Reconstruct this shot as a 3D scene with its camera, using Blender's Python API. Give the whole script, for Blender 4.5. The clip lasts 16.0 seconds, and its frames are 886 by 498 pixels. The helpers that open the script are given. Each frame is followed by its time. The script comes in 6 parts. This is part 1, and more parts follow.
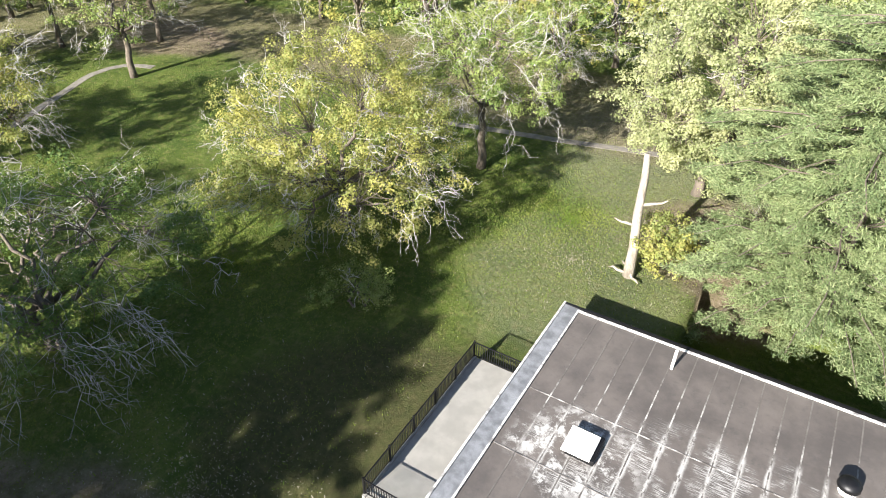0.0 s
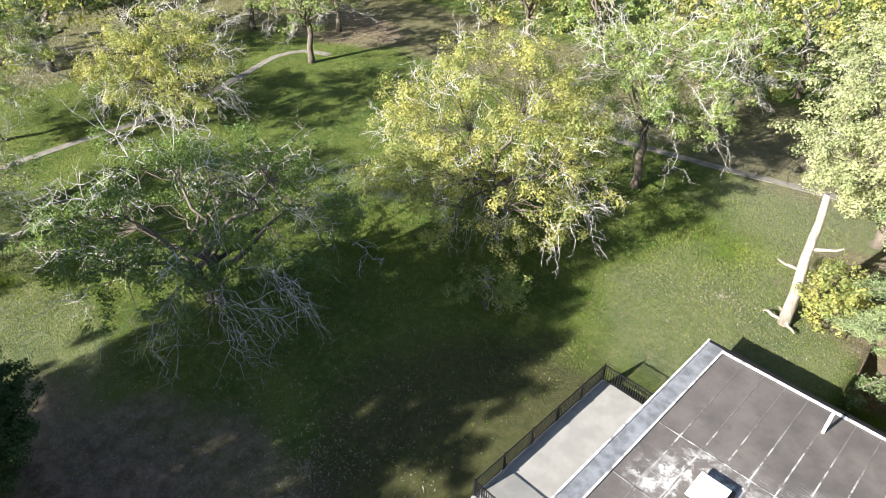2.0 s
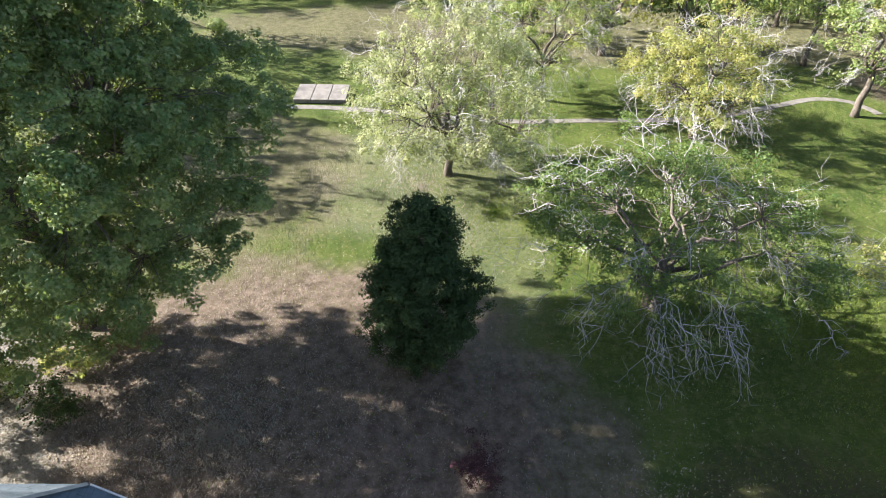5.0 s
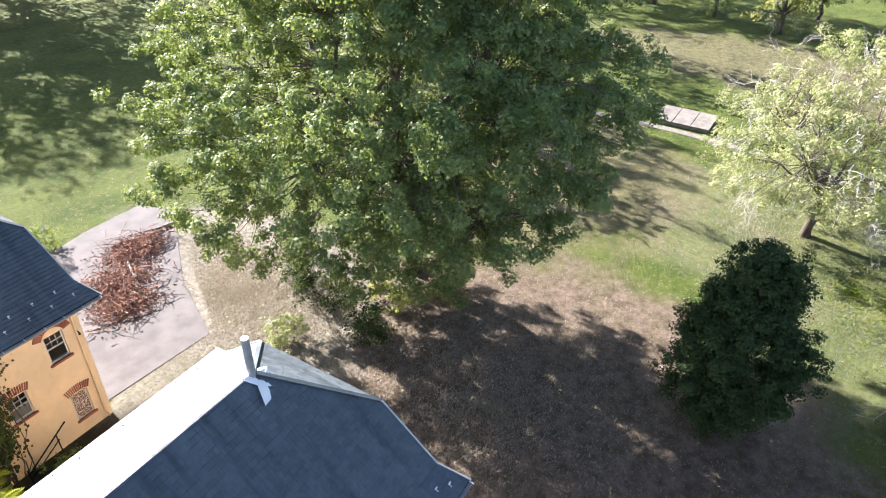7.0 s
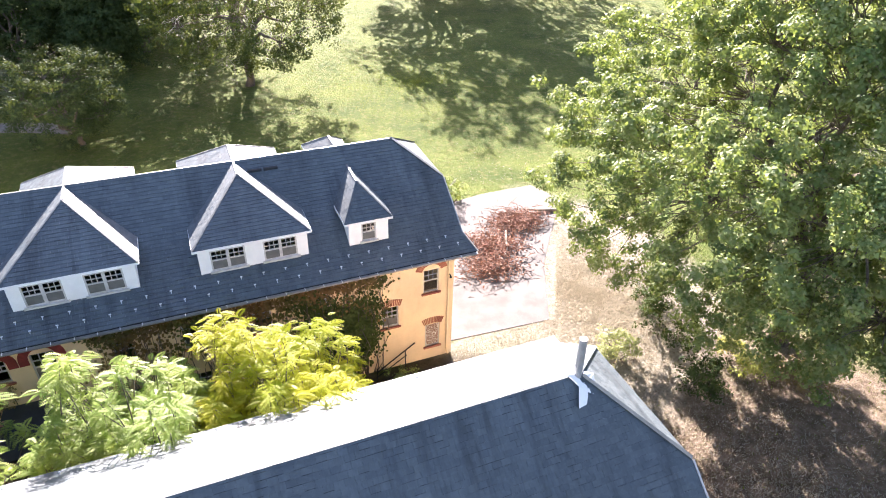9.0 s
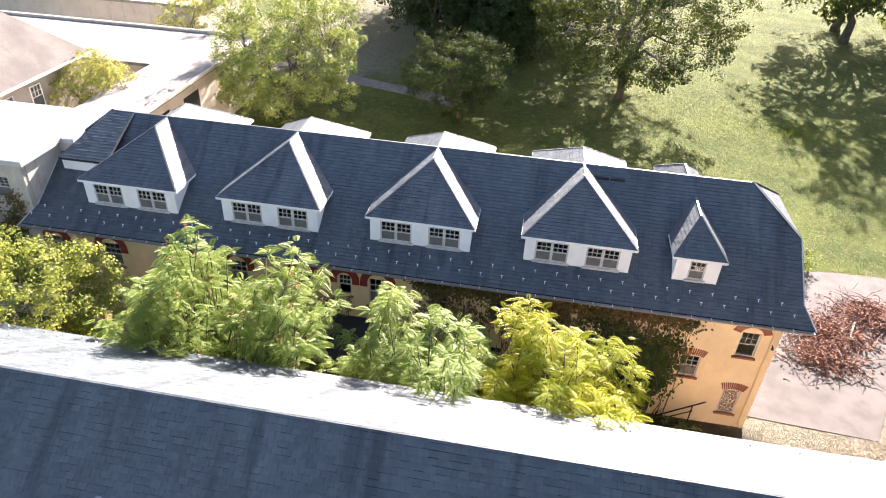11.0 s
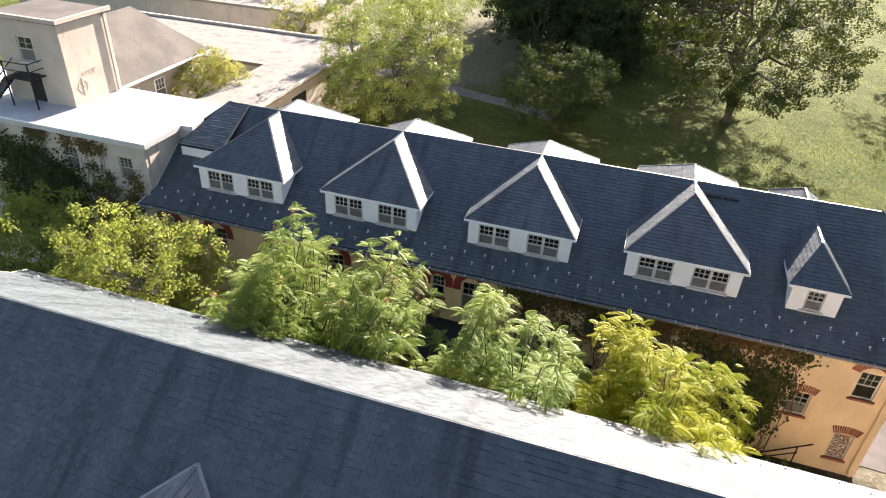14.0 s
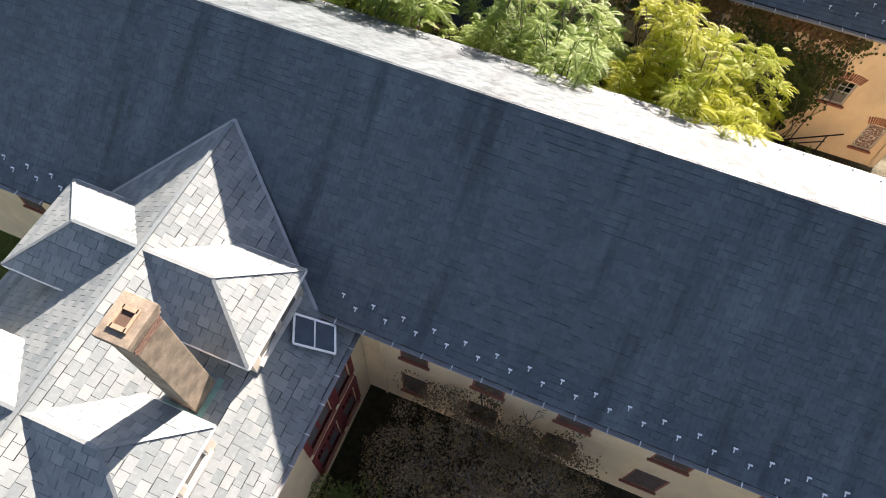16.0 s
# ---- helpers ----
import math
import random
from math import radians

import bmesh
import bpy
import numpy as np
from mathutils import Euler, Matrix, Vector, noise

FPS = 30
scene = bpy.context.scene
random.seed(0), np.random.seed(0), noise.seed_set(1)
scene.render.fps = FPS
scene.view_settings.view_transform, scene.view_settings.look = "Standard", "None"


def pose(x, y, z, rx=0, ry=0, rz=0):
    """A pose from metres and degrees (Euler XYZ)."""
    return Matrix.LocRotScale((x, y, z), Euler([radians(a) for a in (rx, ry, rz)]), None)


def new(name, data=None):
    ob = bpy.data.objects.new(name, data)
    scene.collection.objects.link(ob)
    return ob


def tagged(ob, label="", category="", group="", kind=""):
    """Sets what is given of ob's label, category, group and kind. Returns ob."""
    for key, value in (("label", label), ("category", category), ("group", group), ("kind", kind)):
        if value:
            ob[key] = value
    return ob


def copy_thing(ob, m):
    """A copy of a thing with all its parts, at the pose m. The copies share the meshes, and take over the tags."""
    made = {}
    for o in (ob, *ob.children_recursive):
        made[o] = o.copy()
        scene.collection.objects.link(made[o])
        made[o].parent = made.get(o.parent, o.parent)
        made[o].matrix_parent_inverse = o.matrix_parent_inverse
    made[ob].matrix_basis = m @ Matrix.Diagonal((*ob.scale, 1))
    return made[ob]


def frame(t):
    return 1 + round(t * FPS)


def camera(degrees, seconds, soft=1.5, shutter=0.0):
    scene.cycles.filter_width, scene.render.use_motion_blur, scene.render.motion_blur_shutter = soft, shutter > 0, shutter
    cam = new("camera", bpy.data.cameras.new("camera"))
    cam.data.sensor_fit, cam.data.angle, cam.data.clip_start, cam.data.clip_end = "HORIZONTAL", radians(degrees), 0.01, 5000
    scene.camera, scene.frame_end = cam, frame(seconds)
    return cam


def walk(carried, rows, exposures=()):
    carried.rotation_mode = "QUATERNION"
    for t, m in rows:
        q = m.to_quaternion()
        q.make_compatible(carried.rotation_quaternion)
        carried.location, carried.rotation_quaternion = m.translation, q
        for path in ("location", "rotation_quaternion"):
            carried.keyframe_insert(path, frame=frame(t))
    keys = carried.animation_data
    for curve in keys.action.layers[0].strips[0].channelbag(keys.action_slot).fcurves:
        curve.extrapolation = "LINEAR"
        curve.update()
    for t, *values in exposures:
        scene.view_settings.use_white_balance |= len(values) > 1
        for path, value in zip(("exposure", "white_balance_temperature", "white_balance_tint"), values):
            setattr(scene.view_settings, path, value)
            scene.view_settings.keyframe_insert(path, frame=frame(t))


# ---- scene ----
cam = camera(67.81, 16.0, soft=1.0)
PATH = [
    (0.0, 1.414, -2.925, 27.709, 53.804, -0.174, 31.464),
    (0.5, 1.380, -2.910, 27.646, 53.907, -0.264, 31.338),
    (1.0, 1.242, -2.956, 27.610, 54.005, -0.226, 31.395),
    (1.5, 1.019, -3.061, 27.618, 54.110, -0.190, 38.150),
    (2.0, 0.832, -3.256, 27.650, 54.201, -0.251, 45.527),
    (2.5, 0.721, -3.520, 27.705, 54.275, -0.279, 52.645),
    (3.0, 0.607, -3.829, 27.718, 54.490, -0.278, 59.285),
    (5.5, 0.236, -5.224, 27.083, 55.227, -1.281, 97.731),
    (6.0, 0.202, -5.472, 26.812, 55.478, -1.376, 105.640),
    (6.5, 0.211, -5.691, 26.529, 55.784, -1.293, 113.391),
    (7.0, 0.261, -5.866, 26.341, 56.050, -1.307, 121.265),
    (7.5, 0.312, -5.961, 26.295, 56.144, -1.311, 129.468),
    (8.0, 0.368, -6.010, 26.364, 56.101, -1.518, 138.527),
    (8.5, 0.477, -5.987, 26.443, 56.015, -1.309, 148.004),
    (9.0, 0.588, -6.058, 26.449, 56.093, -1.433, 157.665),
    (9.5, 0.671, -6.068, 26.367, 56.225, -1.306, 166.980),
    (10.0, 0.796, -6.065, 26.238, 56.325, -1.793, 176.582),
    (12.5, 1.950, -6.000, 25.944, 56.955, -2.647, -163.374),
    (13.0, 2.032, -5.909, 25.702, 57.307, -2.686, -162.977),
    (13.5, 2.102, -5.873, 25.519, 57.564, -2.601, -162.618),
    (14.0, 2.082, -5.841, 25.383, 57.554, -2.507, -162.058),
    (14.5, 2.159, -5.719, 25.056, 55.107, -2.632, -161.655),
    (15.0, 1.979, -5.684, 25.082, 48.367, -2.348, -160.585),
    (15.5, 1.560, -5.600, 25.190, 39.670, -1.900, -158.800),
    (16.0, 1.538, -5.768, 25.413, 29.719, -1.771, -157.670),
]
EXPOSURES = [(0.0, 2.08, 6400, 11), (3.0, 2.2, 6250, 12), (6.0, 2.55, 6150, 18), (8.0, 2.9, 6350, 22), (9.0, 3.2, 6600, 25), (10.2, 3.1, 6650, 26), (12.3, 2.35, 7150, 21), (16.0, 2.3, 7100, 20)]
walk(cam, [(t, pose(*p)) for t, *p in PATH], EXPOSURES)

# ---- world, sun and exposure ----
SUN_ELEVATION, SUN_AZIMUTH = 26.0, 11.0
sx, sy = math.sin(radians(SUN_AZIMUTH)), math.cos(radians(SUN_AZIMUTH))
sun_way = Vector((sx * math.cos(radians(SUN_ELEVATION)), sy * math.cos(radians(SUN_ELEVATION)), -math.sin(radians(SUN_ELEVATION))))
sun_data = bpy.data.lights.new("sun", "SUN")
sun_data.energy, sun_data.angle, sun_data.color = 5.0, radians(0.53), (1.0, 0.95, 0.86)
sun = new("sun", sun_data)
sun.rotation_euler = sun_way.to_track_quat("-Z", "Y").to_euler()
world = bpy.data.worlds.new("world")
scene.world = world
world.use_nodes = True
sky = world.node_tree.nodes.new("ShaderNodeTexSky")
sky.sky_type, sky.sun_disc = "NISHITA", False
sky.sun_elevation, sky.sun_rotation = radians(SUN_ELEVATION), radians(180 + SUN_AZIMUTH)
back = world.node_tree.nodes["Background"]
back.inputs["Strength"].default_value = 0.056
world.node_tree.links.new(sky.outputs[0], back.inputs["Color"])


# ---- materials ----
class Nodes:
    """A small builder for one node material."""

    def __init__(self, name):
        self.mat = bpy.data.materials.new(name)
        self.mat.use_nodes = True
        self.tree = self.mat.node_tree
        self.bsdf = self.tree.nodes["Principled BSDF"]
        self.geo = None

    def add(self, kind, **sets):
        n = self.tree.nodes.new(kind)
        for k, v in sets.items():
            setattr(n, k, v)
        return n

    def link(self, a, b):
        self.tree.links.new(a, b)

    def where(self, scale=(1, 1, 1), local=False):
        src = self.add("ShaderNodeTexCoord").outputs["Object"] if local else self.add("ShaderNodeNewGeometry").outputs["Position"]
        m = self.add("ShaderNodeMapping")
        m.inputs["Scale"].default_value = scale
        self.link(src, m.inputs["Vector"])
        return m.outputs[0]

    def noise(self, scale, detail=4, rough=0.55, stretch=(1, 1, 1), lo=0.3, hi=0.7, local=False, distort=0.0):
        n = self.add("ShaderNodeTexNoise")
        n.inputs["Scale"].default_value, n.inputs["Detail"].default_value, n.inputs["Roughness"].default_value = scale, detail, rough
        n.inputs["Distortion"].default_value = distort
        self.link(self.where(stretch, local), n.inputs["Vector"])
        return self.span(n.outputs["Fac"], lo, hi)

    def span(self, fac, lo, hi, a=0.0, b=1.0):
        r = self.add("ShaderNodeMapRange", interpolation_type="SMOOTHSTEP")
        for i, v in zip((1, 2, 3, 4), (lo, hi, a, b)):
            r.inputs[i].default_value = v
        self.link(fac, r.inputs[0])
        return r.outputs[0]

    def math(self, op, a, b=None):
        n = self.add("ShaderNodeMath", operation=op)
        for i, v in enumerate((a, b)):
            if v is None:
                continue
            if isinstance(v, (int, float)):
                n.inputs[i].default_value = v
            else:
                self.link(v, n.inputs[i])
        return n.outputs[0]

    def mix(self, fac, a, b, blend="MIX"):
        n = self.add("ShaderNodeMix", data_type="RGBA", blend_type=blend)
        for i, v in ((0, fac), (6, a), (7, b)):
            if isinstance(v, (int, float)):
                n.inputs[i].default_value = v
            elif isinstance(v, tuple):
                n.inputs[i].default_value = (*v, 1)
            else:
                self.link(v, n.inputs[i])
        return n.outputs[2]

    def island(self):
        return self.add("ShaderNodeNewGeometry").outputs["Random Per Island"]

    def piece(self):
        return self.add("ShaderNodeObjectInfo").outputs["Random"]

    def bump(self, height, strength=0.4, distance=0.02):
        b = self.add("ShaderNodeBump")
        b.inputs["Strength"].default_value, b.inputs["Distance"].default_value = strength, distance
        self.link(height, b.inputs["Height"])
        self.link(b.outputs[0], self.bsdf.inputs["Normal"])

    def done(self, colour, rough=0.8, metal=0.0, spec=0.5):
        for key, v in (("Base Color", colour), ("Roughness", rough), ("Metallic", metal), ("Specular IOR Level", spec)):
            if isinstance(v, tuple):
                self.bsdf.inputs[key].default_value = (*v, 1)
            elif isinstance(v, (int, float)):
                self.bsdf.inputs[key].default_value = v
            else:
                self.link(v, self.bsdf.inputs[key])
        return self.mat

    def patch(self, x, y, rx, ry, soft=0.35, wobble=0.35, scale=0.25):
        """A mask that is 1 inside a wobbly ellipse on the plan."""
        sep = self.add("ShaderNodeSeparateXYZ")
        self.link(self.add("ShaderNodeNewGeometry").outputs["Position"], sep.inputs[0])
        dx = self.math("DIVIDE", self.math("SUBTRACT", sep.outputs[0], float(x)), float(rx))
        dy = self.math("DIVIDE", self.math("SUBTRACT", sep.outputs[1], float(y)), float(ry))
        d = self.math("SQRT", self.math("ADD", self.math("MULTIPLY", dx, dx), self.math("MULTIPLY", dy, dy)))
        n = self.add("ShaderNodeTexNoise")
        n.inputs["Scale"].default_value, n.inputs["Detail"].default_value = scale, 5
        self.link(self.where(), n.inputs["Vector"])
        d = self.math("ADD", d, self.math("MULTIPLY", self.math("SUBTRACT", n.outputs["Fac"], 0.5), wobble * 2))
        return self.span(d, 1.0 + soft / 2, 1.0 - soft / 2)


def plain(name, colour, rough=0.7, metal=0.0, vary=0.25, scale=3.0, bump=0.2, fine=30.0):
    n = Nodes(name)
    dark = tuple(c * (1 - vary) for c in colour)
    c = n.mix(n.noise(scale, 5), dark, colour)
    c = n.mix(n.math("MULTIPLY", n.noise(fine, 3), 0.35), c, tuple(c * (1 - vary * 1.4) for c in colour))
    n.bump(n.noise(fine, 4), bump, 0.01)
    return n.done(c, rough, metal)


def slate_material(name, dark, light, rough=0.55, streak=0.55, moss=0.0, spread=(-0.4, 1.4), sheen=0.5):
    n = Nodes(name)
    rnd = n.math("FRACT", n.math("ADD", n.island(), n.piece()))
    c = n.mix(n.span(rnd, *spread), dark, light)
    c = n.mix(n.math("MULTIPLY", n.noise(0.5, 5, 0.65, (1.0, 0.35, 0.35)), 0.22), c, tuple(v * 0.55 for v in dark))
    c = n.mix(n.math("MULTIPLY", n.noise(9, 4, 0.6, (1, 1, 1), 0.45, 0.75), 0.18), c, tuple(min(1, v * 1.5) for v in light))
    c = n.mix(n.math("MULTIPLY", n.noise(1.5, 4, 0.6, (1.0, 0.10, 0.10), 0.50, 0.72), streak), c, tuple(v * 0.35 for v in dark))
    c = n.mix(n.math("MULTIPLY", n.noise(0.9, 4, 0.6, (1.0, 0.16, 0.16), 0.52, 0.75), streak * 0.6), c, tuple(min(1, v * 1.35) for v in light))
    if moss:
        c = n.mix(n.math("MULTIPLY", n.noise(1.6, 5, 0.7, (1, 1, 1), 0.55, 0.75), moss), c, (0.10, 0.10, 0.05))
    n.bump(n.noise(40, 4), 0.25, 0.006)
    return n.done(c, n.span(n.noise(2.5, 3), 0, 1, rough - 0.08, rough + 0.15), 0.0, sheen)


def leaf_material(name, colours, glow=0.35, rough=0.55, patch_scale=0.35, through_leaf=(0.35, 0.42, 0.04), sheen=0.2):
    """Leaves: three colours, mixed leaf by leaf and branch by branch."""
    n = Nodes(name)
    a, b, c = colours
    col = n.mix(n.noise(patch_scale, 3, 0.5, lo=0.42, hi=0.62), a, b)
    col = n.mix(n.span(n.island(), 0.62, 1.0), col, c)
    col = n.mix(n.math("MULTIPLY", n.island(), 0.45), col, tuple(v * 0.5 for v in a))
    n.done(col, rough, 0.0, sheen)
    t = n.add("ShaderNodeBsdfTranslucent")
    n.link(n.mix(0.5, col, through_leaf, "MIX"), t.inputs["Color"])
    m = n.add("ShaderNodeMixShader")
    m.inputs[0].default_value = glow
    n.link(n.bsdf.outputs[0], m.inputs[1])
    n.link(t.outputs[0], m.inputs[2])
    n.link(m.outputs[0], n.tree.nodes["Material Output"].inputs["Surface"])
    return n.mat


def ground_material():
    n = Nodes("lawn")
    grass = n.mix(n.noise(0.22, 6, 0.6), (0.070, 0.116, 0.020), (0.148, 0.190, 0.038))
    grass = n.mix(n.math("MULTIPLY", n.noise(1.7, 5, 0.65, lo=0.45, hi=0.72), 0.7), grass, (0.231, 0.217, 0.084))
    grass = n.mix(n.math("MULTIPLY", n.noise(7.0, 5, 0.7, (1, 0.5, 1), 0.4, 0.7), 0.5), grass, (0.049, 0.077, 0.017))
    straw = n.mix(n.noise(2.2, 6, 0.7), (0.266, 0.238, 0.185), (0.434, 0.406, 0.343))
    straw = n.mix(n.math("MULTIPLY", n.noise(6.5, 4, 0.6, lo=0.5, hi=0.7), 0.7), straw, (0.119, 0.105, 0.035))
    litter = n.mix(n.noise(1.2, 6, 0.7), (0.14, 0.098, 0.073), (0.329, 0.252, 0.199))
    litter = n.mix(n.math("MULTIPLY", n.noise(5.0, 5, 0.7, lo=0.45, hi=0.7), 0.6), litter, (0.112, 0.112, 0.035))
    # near-black brown; the patch at (-11, 13) paints deep tree and house shade
    dark_ground = n.mix(n.noise(2.5, 6, 0.7), (0.042, 0.032, 0.021), (0.098, 0.073, 0.049))
    c = grass
    for x, y, rx, ry, what, amount in (
        (-23, -14, 14, 16, litter, 0.95), (-19.5, -2, 9, 8, litter, 0.7), (-11, 13, 10, 9, dark_ground, 0.62), (-50, -6, 11, 9, straw, 0.25), (-36, -2, 9, 5, straw, 0.2),
        (-23.5, -36.5, 7, 11, straw, 1.0), (-20, -28.5, 5, 5, straw, 0.9), (-14.5, -30, 5, 4, straw, 0.85), (-9, 31, 7, 8, straw, 0.22), (-5, 52, 13, 14, straw, 0.35), (-1, 40, 7, 6, litter, 0.8),
        (-36, 58, 60, 9, litter, 0.55), (-92, 20, 14, 60, litter, 0.5), (-72, 50, 10, 6, litter, 0.8), (8, -28, 26, 5.5, dark_ground, 0.95),
        (2, -6, 15, 9, dark_ground, 0.9), (29, -96, 13, 22, straw, 0.6), (-50, -28, 14, 16, litter, 0.5),
    ):
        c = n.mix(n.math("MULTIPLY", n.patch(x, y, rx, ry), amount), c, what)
    h = n.math("ADD", n.noise(3.0, 6, 0.7), n.noise(14.0, 4, 0.7))
    n.bump(h, 0.9, 0.16)
    return n.done(c, 0.95, 0.0, 0.15)


def stucco_material(name, colour, stain, amount=0.5):
    n = Nodes(name)
    c = n.mix(n.noise(0.7, 5), colour, tuple(v * 0.86 for v in colour))
    c = n.mix(n.math("MULTIPLY", n.noise(1.1, 6, 0.7, (1, 1, 0.35), 0.5, 0.75), amount), c, stain)
    c = n.mix(n.math("MULTIPLY", n.noise(12, 5, 0.7, lo=0.5, hi=0.8), 0.25), c, stain)
    n.bump(n.noise(25, 5), 0.3, 0.01)
    return n.done(c, 0.9)


def membrane_material():
    n = Nodes("roof_membrane")
    c = n.mix(n.noise(0.35, 6, 0.65), (0.058, 0.051, 0.048), (0.108, 0.094, 0.086))
    c = n.mix(n.math("MULTIPLY", n.noise(2.5, 5, 0.7, lo=0.5, hi=0.75), 0.5), c, (0.045, 0.042, 0.042))
    # old white coating: worn to scratches between the seams, thicker along them
    sep = n.add("ShaderNodeSeparateXYZ")
    n.link(n.add("ShaderNodeNewGeometry").outputs["Position"], sep.inputs[0])
    across = n.math("ABSOLUTE", n.math("SUBTRACT", n.math("FRACT", n.math("DIVIDE", n.math("ADD", sep.outputs[0], 5.721 + 0.576 + 115.26), 1.1526)), 0.5))
    seam = n.span(n.math("ADD", across, n.math("MULTIPLY", n.noise(1.6, 6, 0.7, (1, 0.5, 1), 0.0, 1.0), 0.22)), 0.27, 0.10)
    scratch = n.math("MULTIPLY", n.noise(5.0, 5, 0.7, (0.3, 3.2, 1), 0.44, 0.62), n.noise(0.55, 5, 0.6, lo=0.44, hi=0.60))
    flake = n.math("MAXIMUM", n.math("MULTIPLY", seam, n.noise(1.2, 6, 0.7, lo=0.38, hi=0.5)), n.math("MULTIPLY", scratch, 0.8))
    area = n.math("MAXIMUM", n.patch(5.2, 18.3, 8.6, 2.7, 0.5, 0.3, 0.5), n.patch(-2.9, 16.6, 2.6, 2.2, 0.6, 0.4, 0.8))
    blot = n.math("MULTIPLY", n.noise(1.3, 7, 0.75, lo=0.47, hi=0.60), n.patch(-3.2, 16.6, 2.8, 2.3, 0.6, 0.6, 0.7))
    c = n.mix(n.math("MAXIMUM", n.math("MULTIPLY", flake, area), blot), c, (0.40, 0.395, 0.385))
    n.bump(n.noise(20, 4), 0.25, 0.01)
    return n.done(c, 0.75)


def worn_paint(name, paint, under, lo, hi, scale=3.0, zone=None):
    n = Nodes(name)
    amount = n.noise(scale, 7, 0.7, lo=lo, hi=hi)
    if zone:
        amount = n.math("MULTIPLY", amount, n.math("MAXIMUM", 0.12, n.patch(*zone, 0.7, 0.35, 0.4)))
    c = n.mix(amount, under, paint)
    n.bump(n.noise(25, 4), 0.2, 0.005)
    return n.done(c, 0.6)


def bark_material(name, dark, light):
    n = Nodes(name)
    c = n.mix(n.noise(3.0, 6, 0.7, (1, 1, 0.3)), dark, light)
    c = n.mix(n.math("MULTIPLY", n.noise(14, 4, 0.6, (1, 1, 0.3)), 0.5), c, tuple(v * 0.6 for v in dark))
    n.bump(n.noise(12, 5, 0.6, (1, 1, 0.25)), 0.6, 0.03)
    return n.done(c, 0.9)


def glass_material():
    n = Nodes("window_glass")
    n.done((0.75, 0.8, 0.8), 0.03)
    n.bsdf.inputs["Transmission Weight"].default_value = 1.0
    return n.mat


def mural_material():
    n = Nodes("painted_board")
    v = n.add("ShaderNodeTexVoronoi", feature="DISTANCE_TO_EDGE")
    v.inputs["Scale"].default_value = 7.0
    n.link(n.where(), v.inputs["Vector"])
    c = n.mix(n.span(v.outputs[0], 0.02, 0.07), (0.75, 0.72, 0.66), (0.22, 0.12, 0.08))
    return n.done(c, 0.8)


def brick_material(name, a, b):
    n = Nodes(name)
    c = n.mix(n.math("FRACT", n.math("ADD", n.island(), n.piece())), a, b)
    c = n.mix(n.math("MULTIPLY", n.noise(18, 4), 0.4), c, tuple(v * 0.6 for v in a))
    n.bump(n.noise(40, 4), 0.3, 0.006)
    return n.done(c, 0.9)


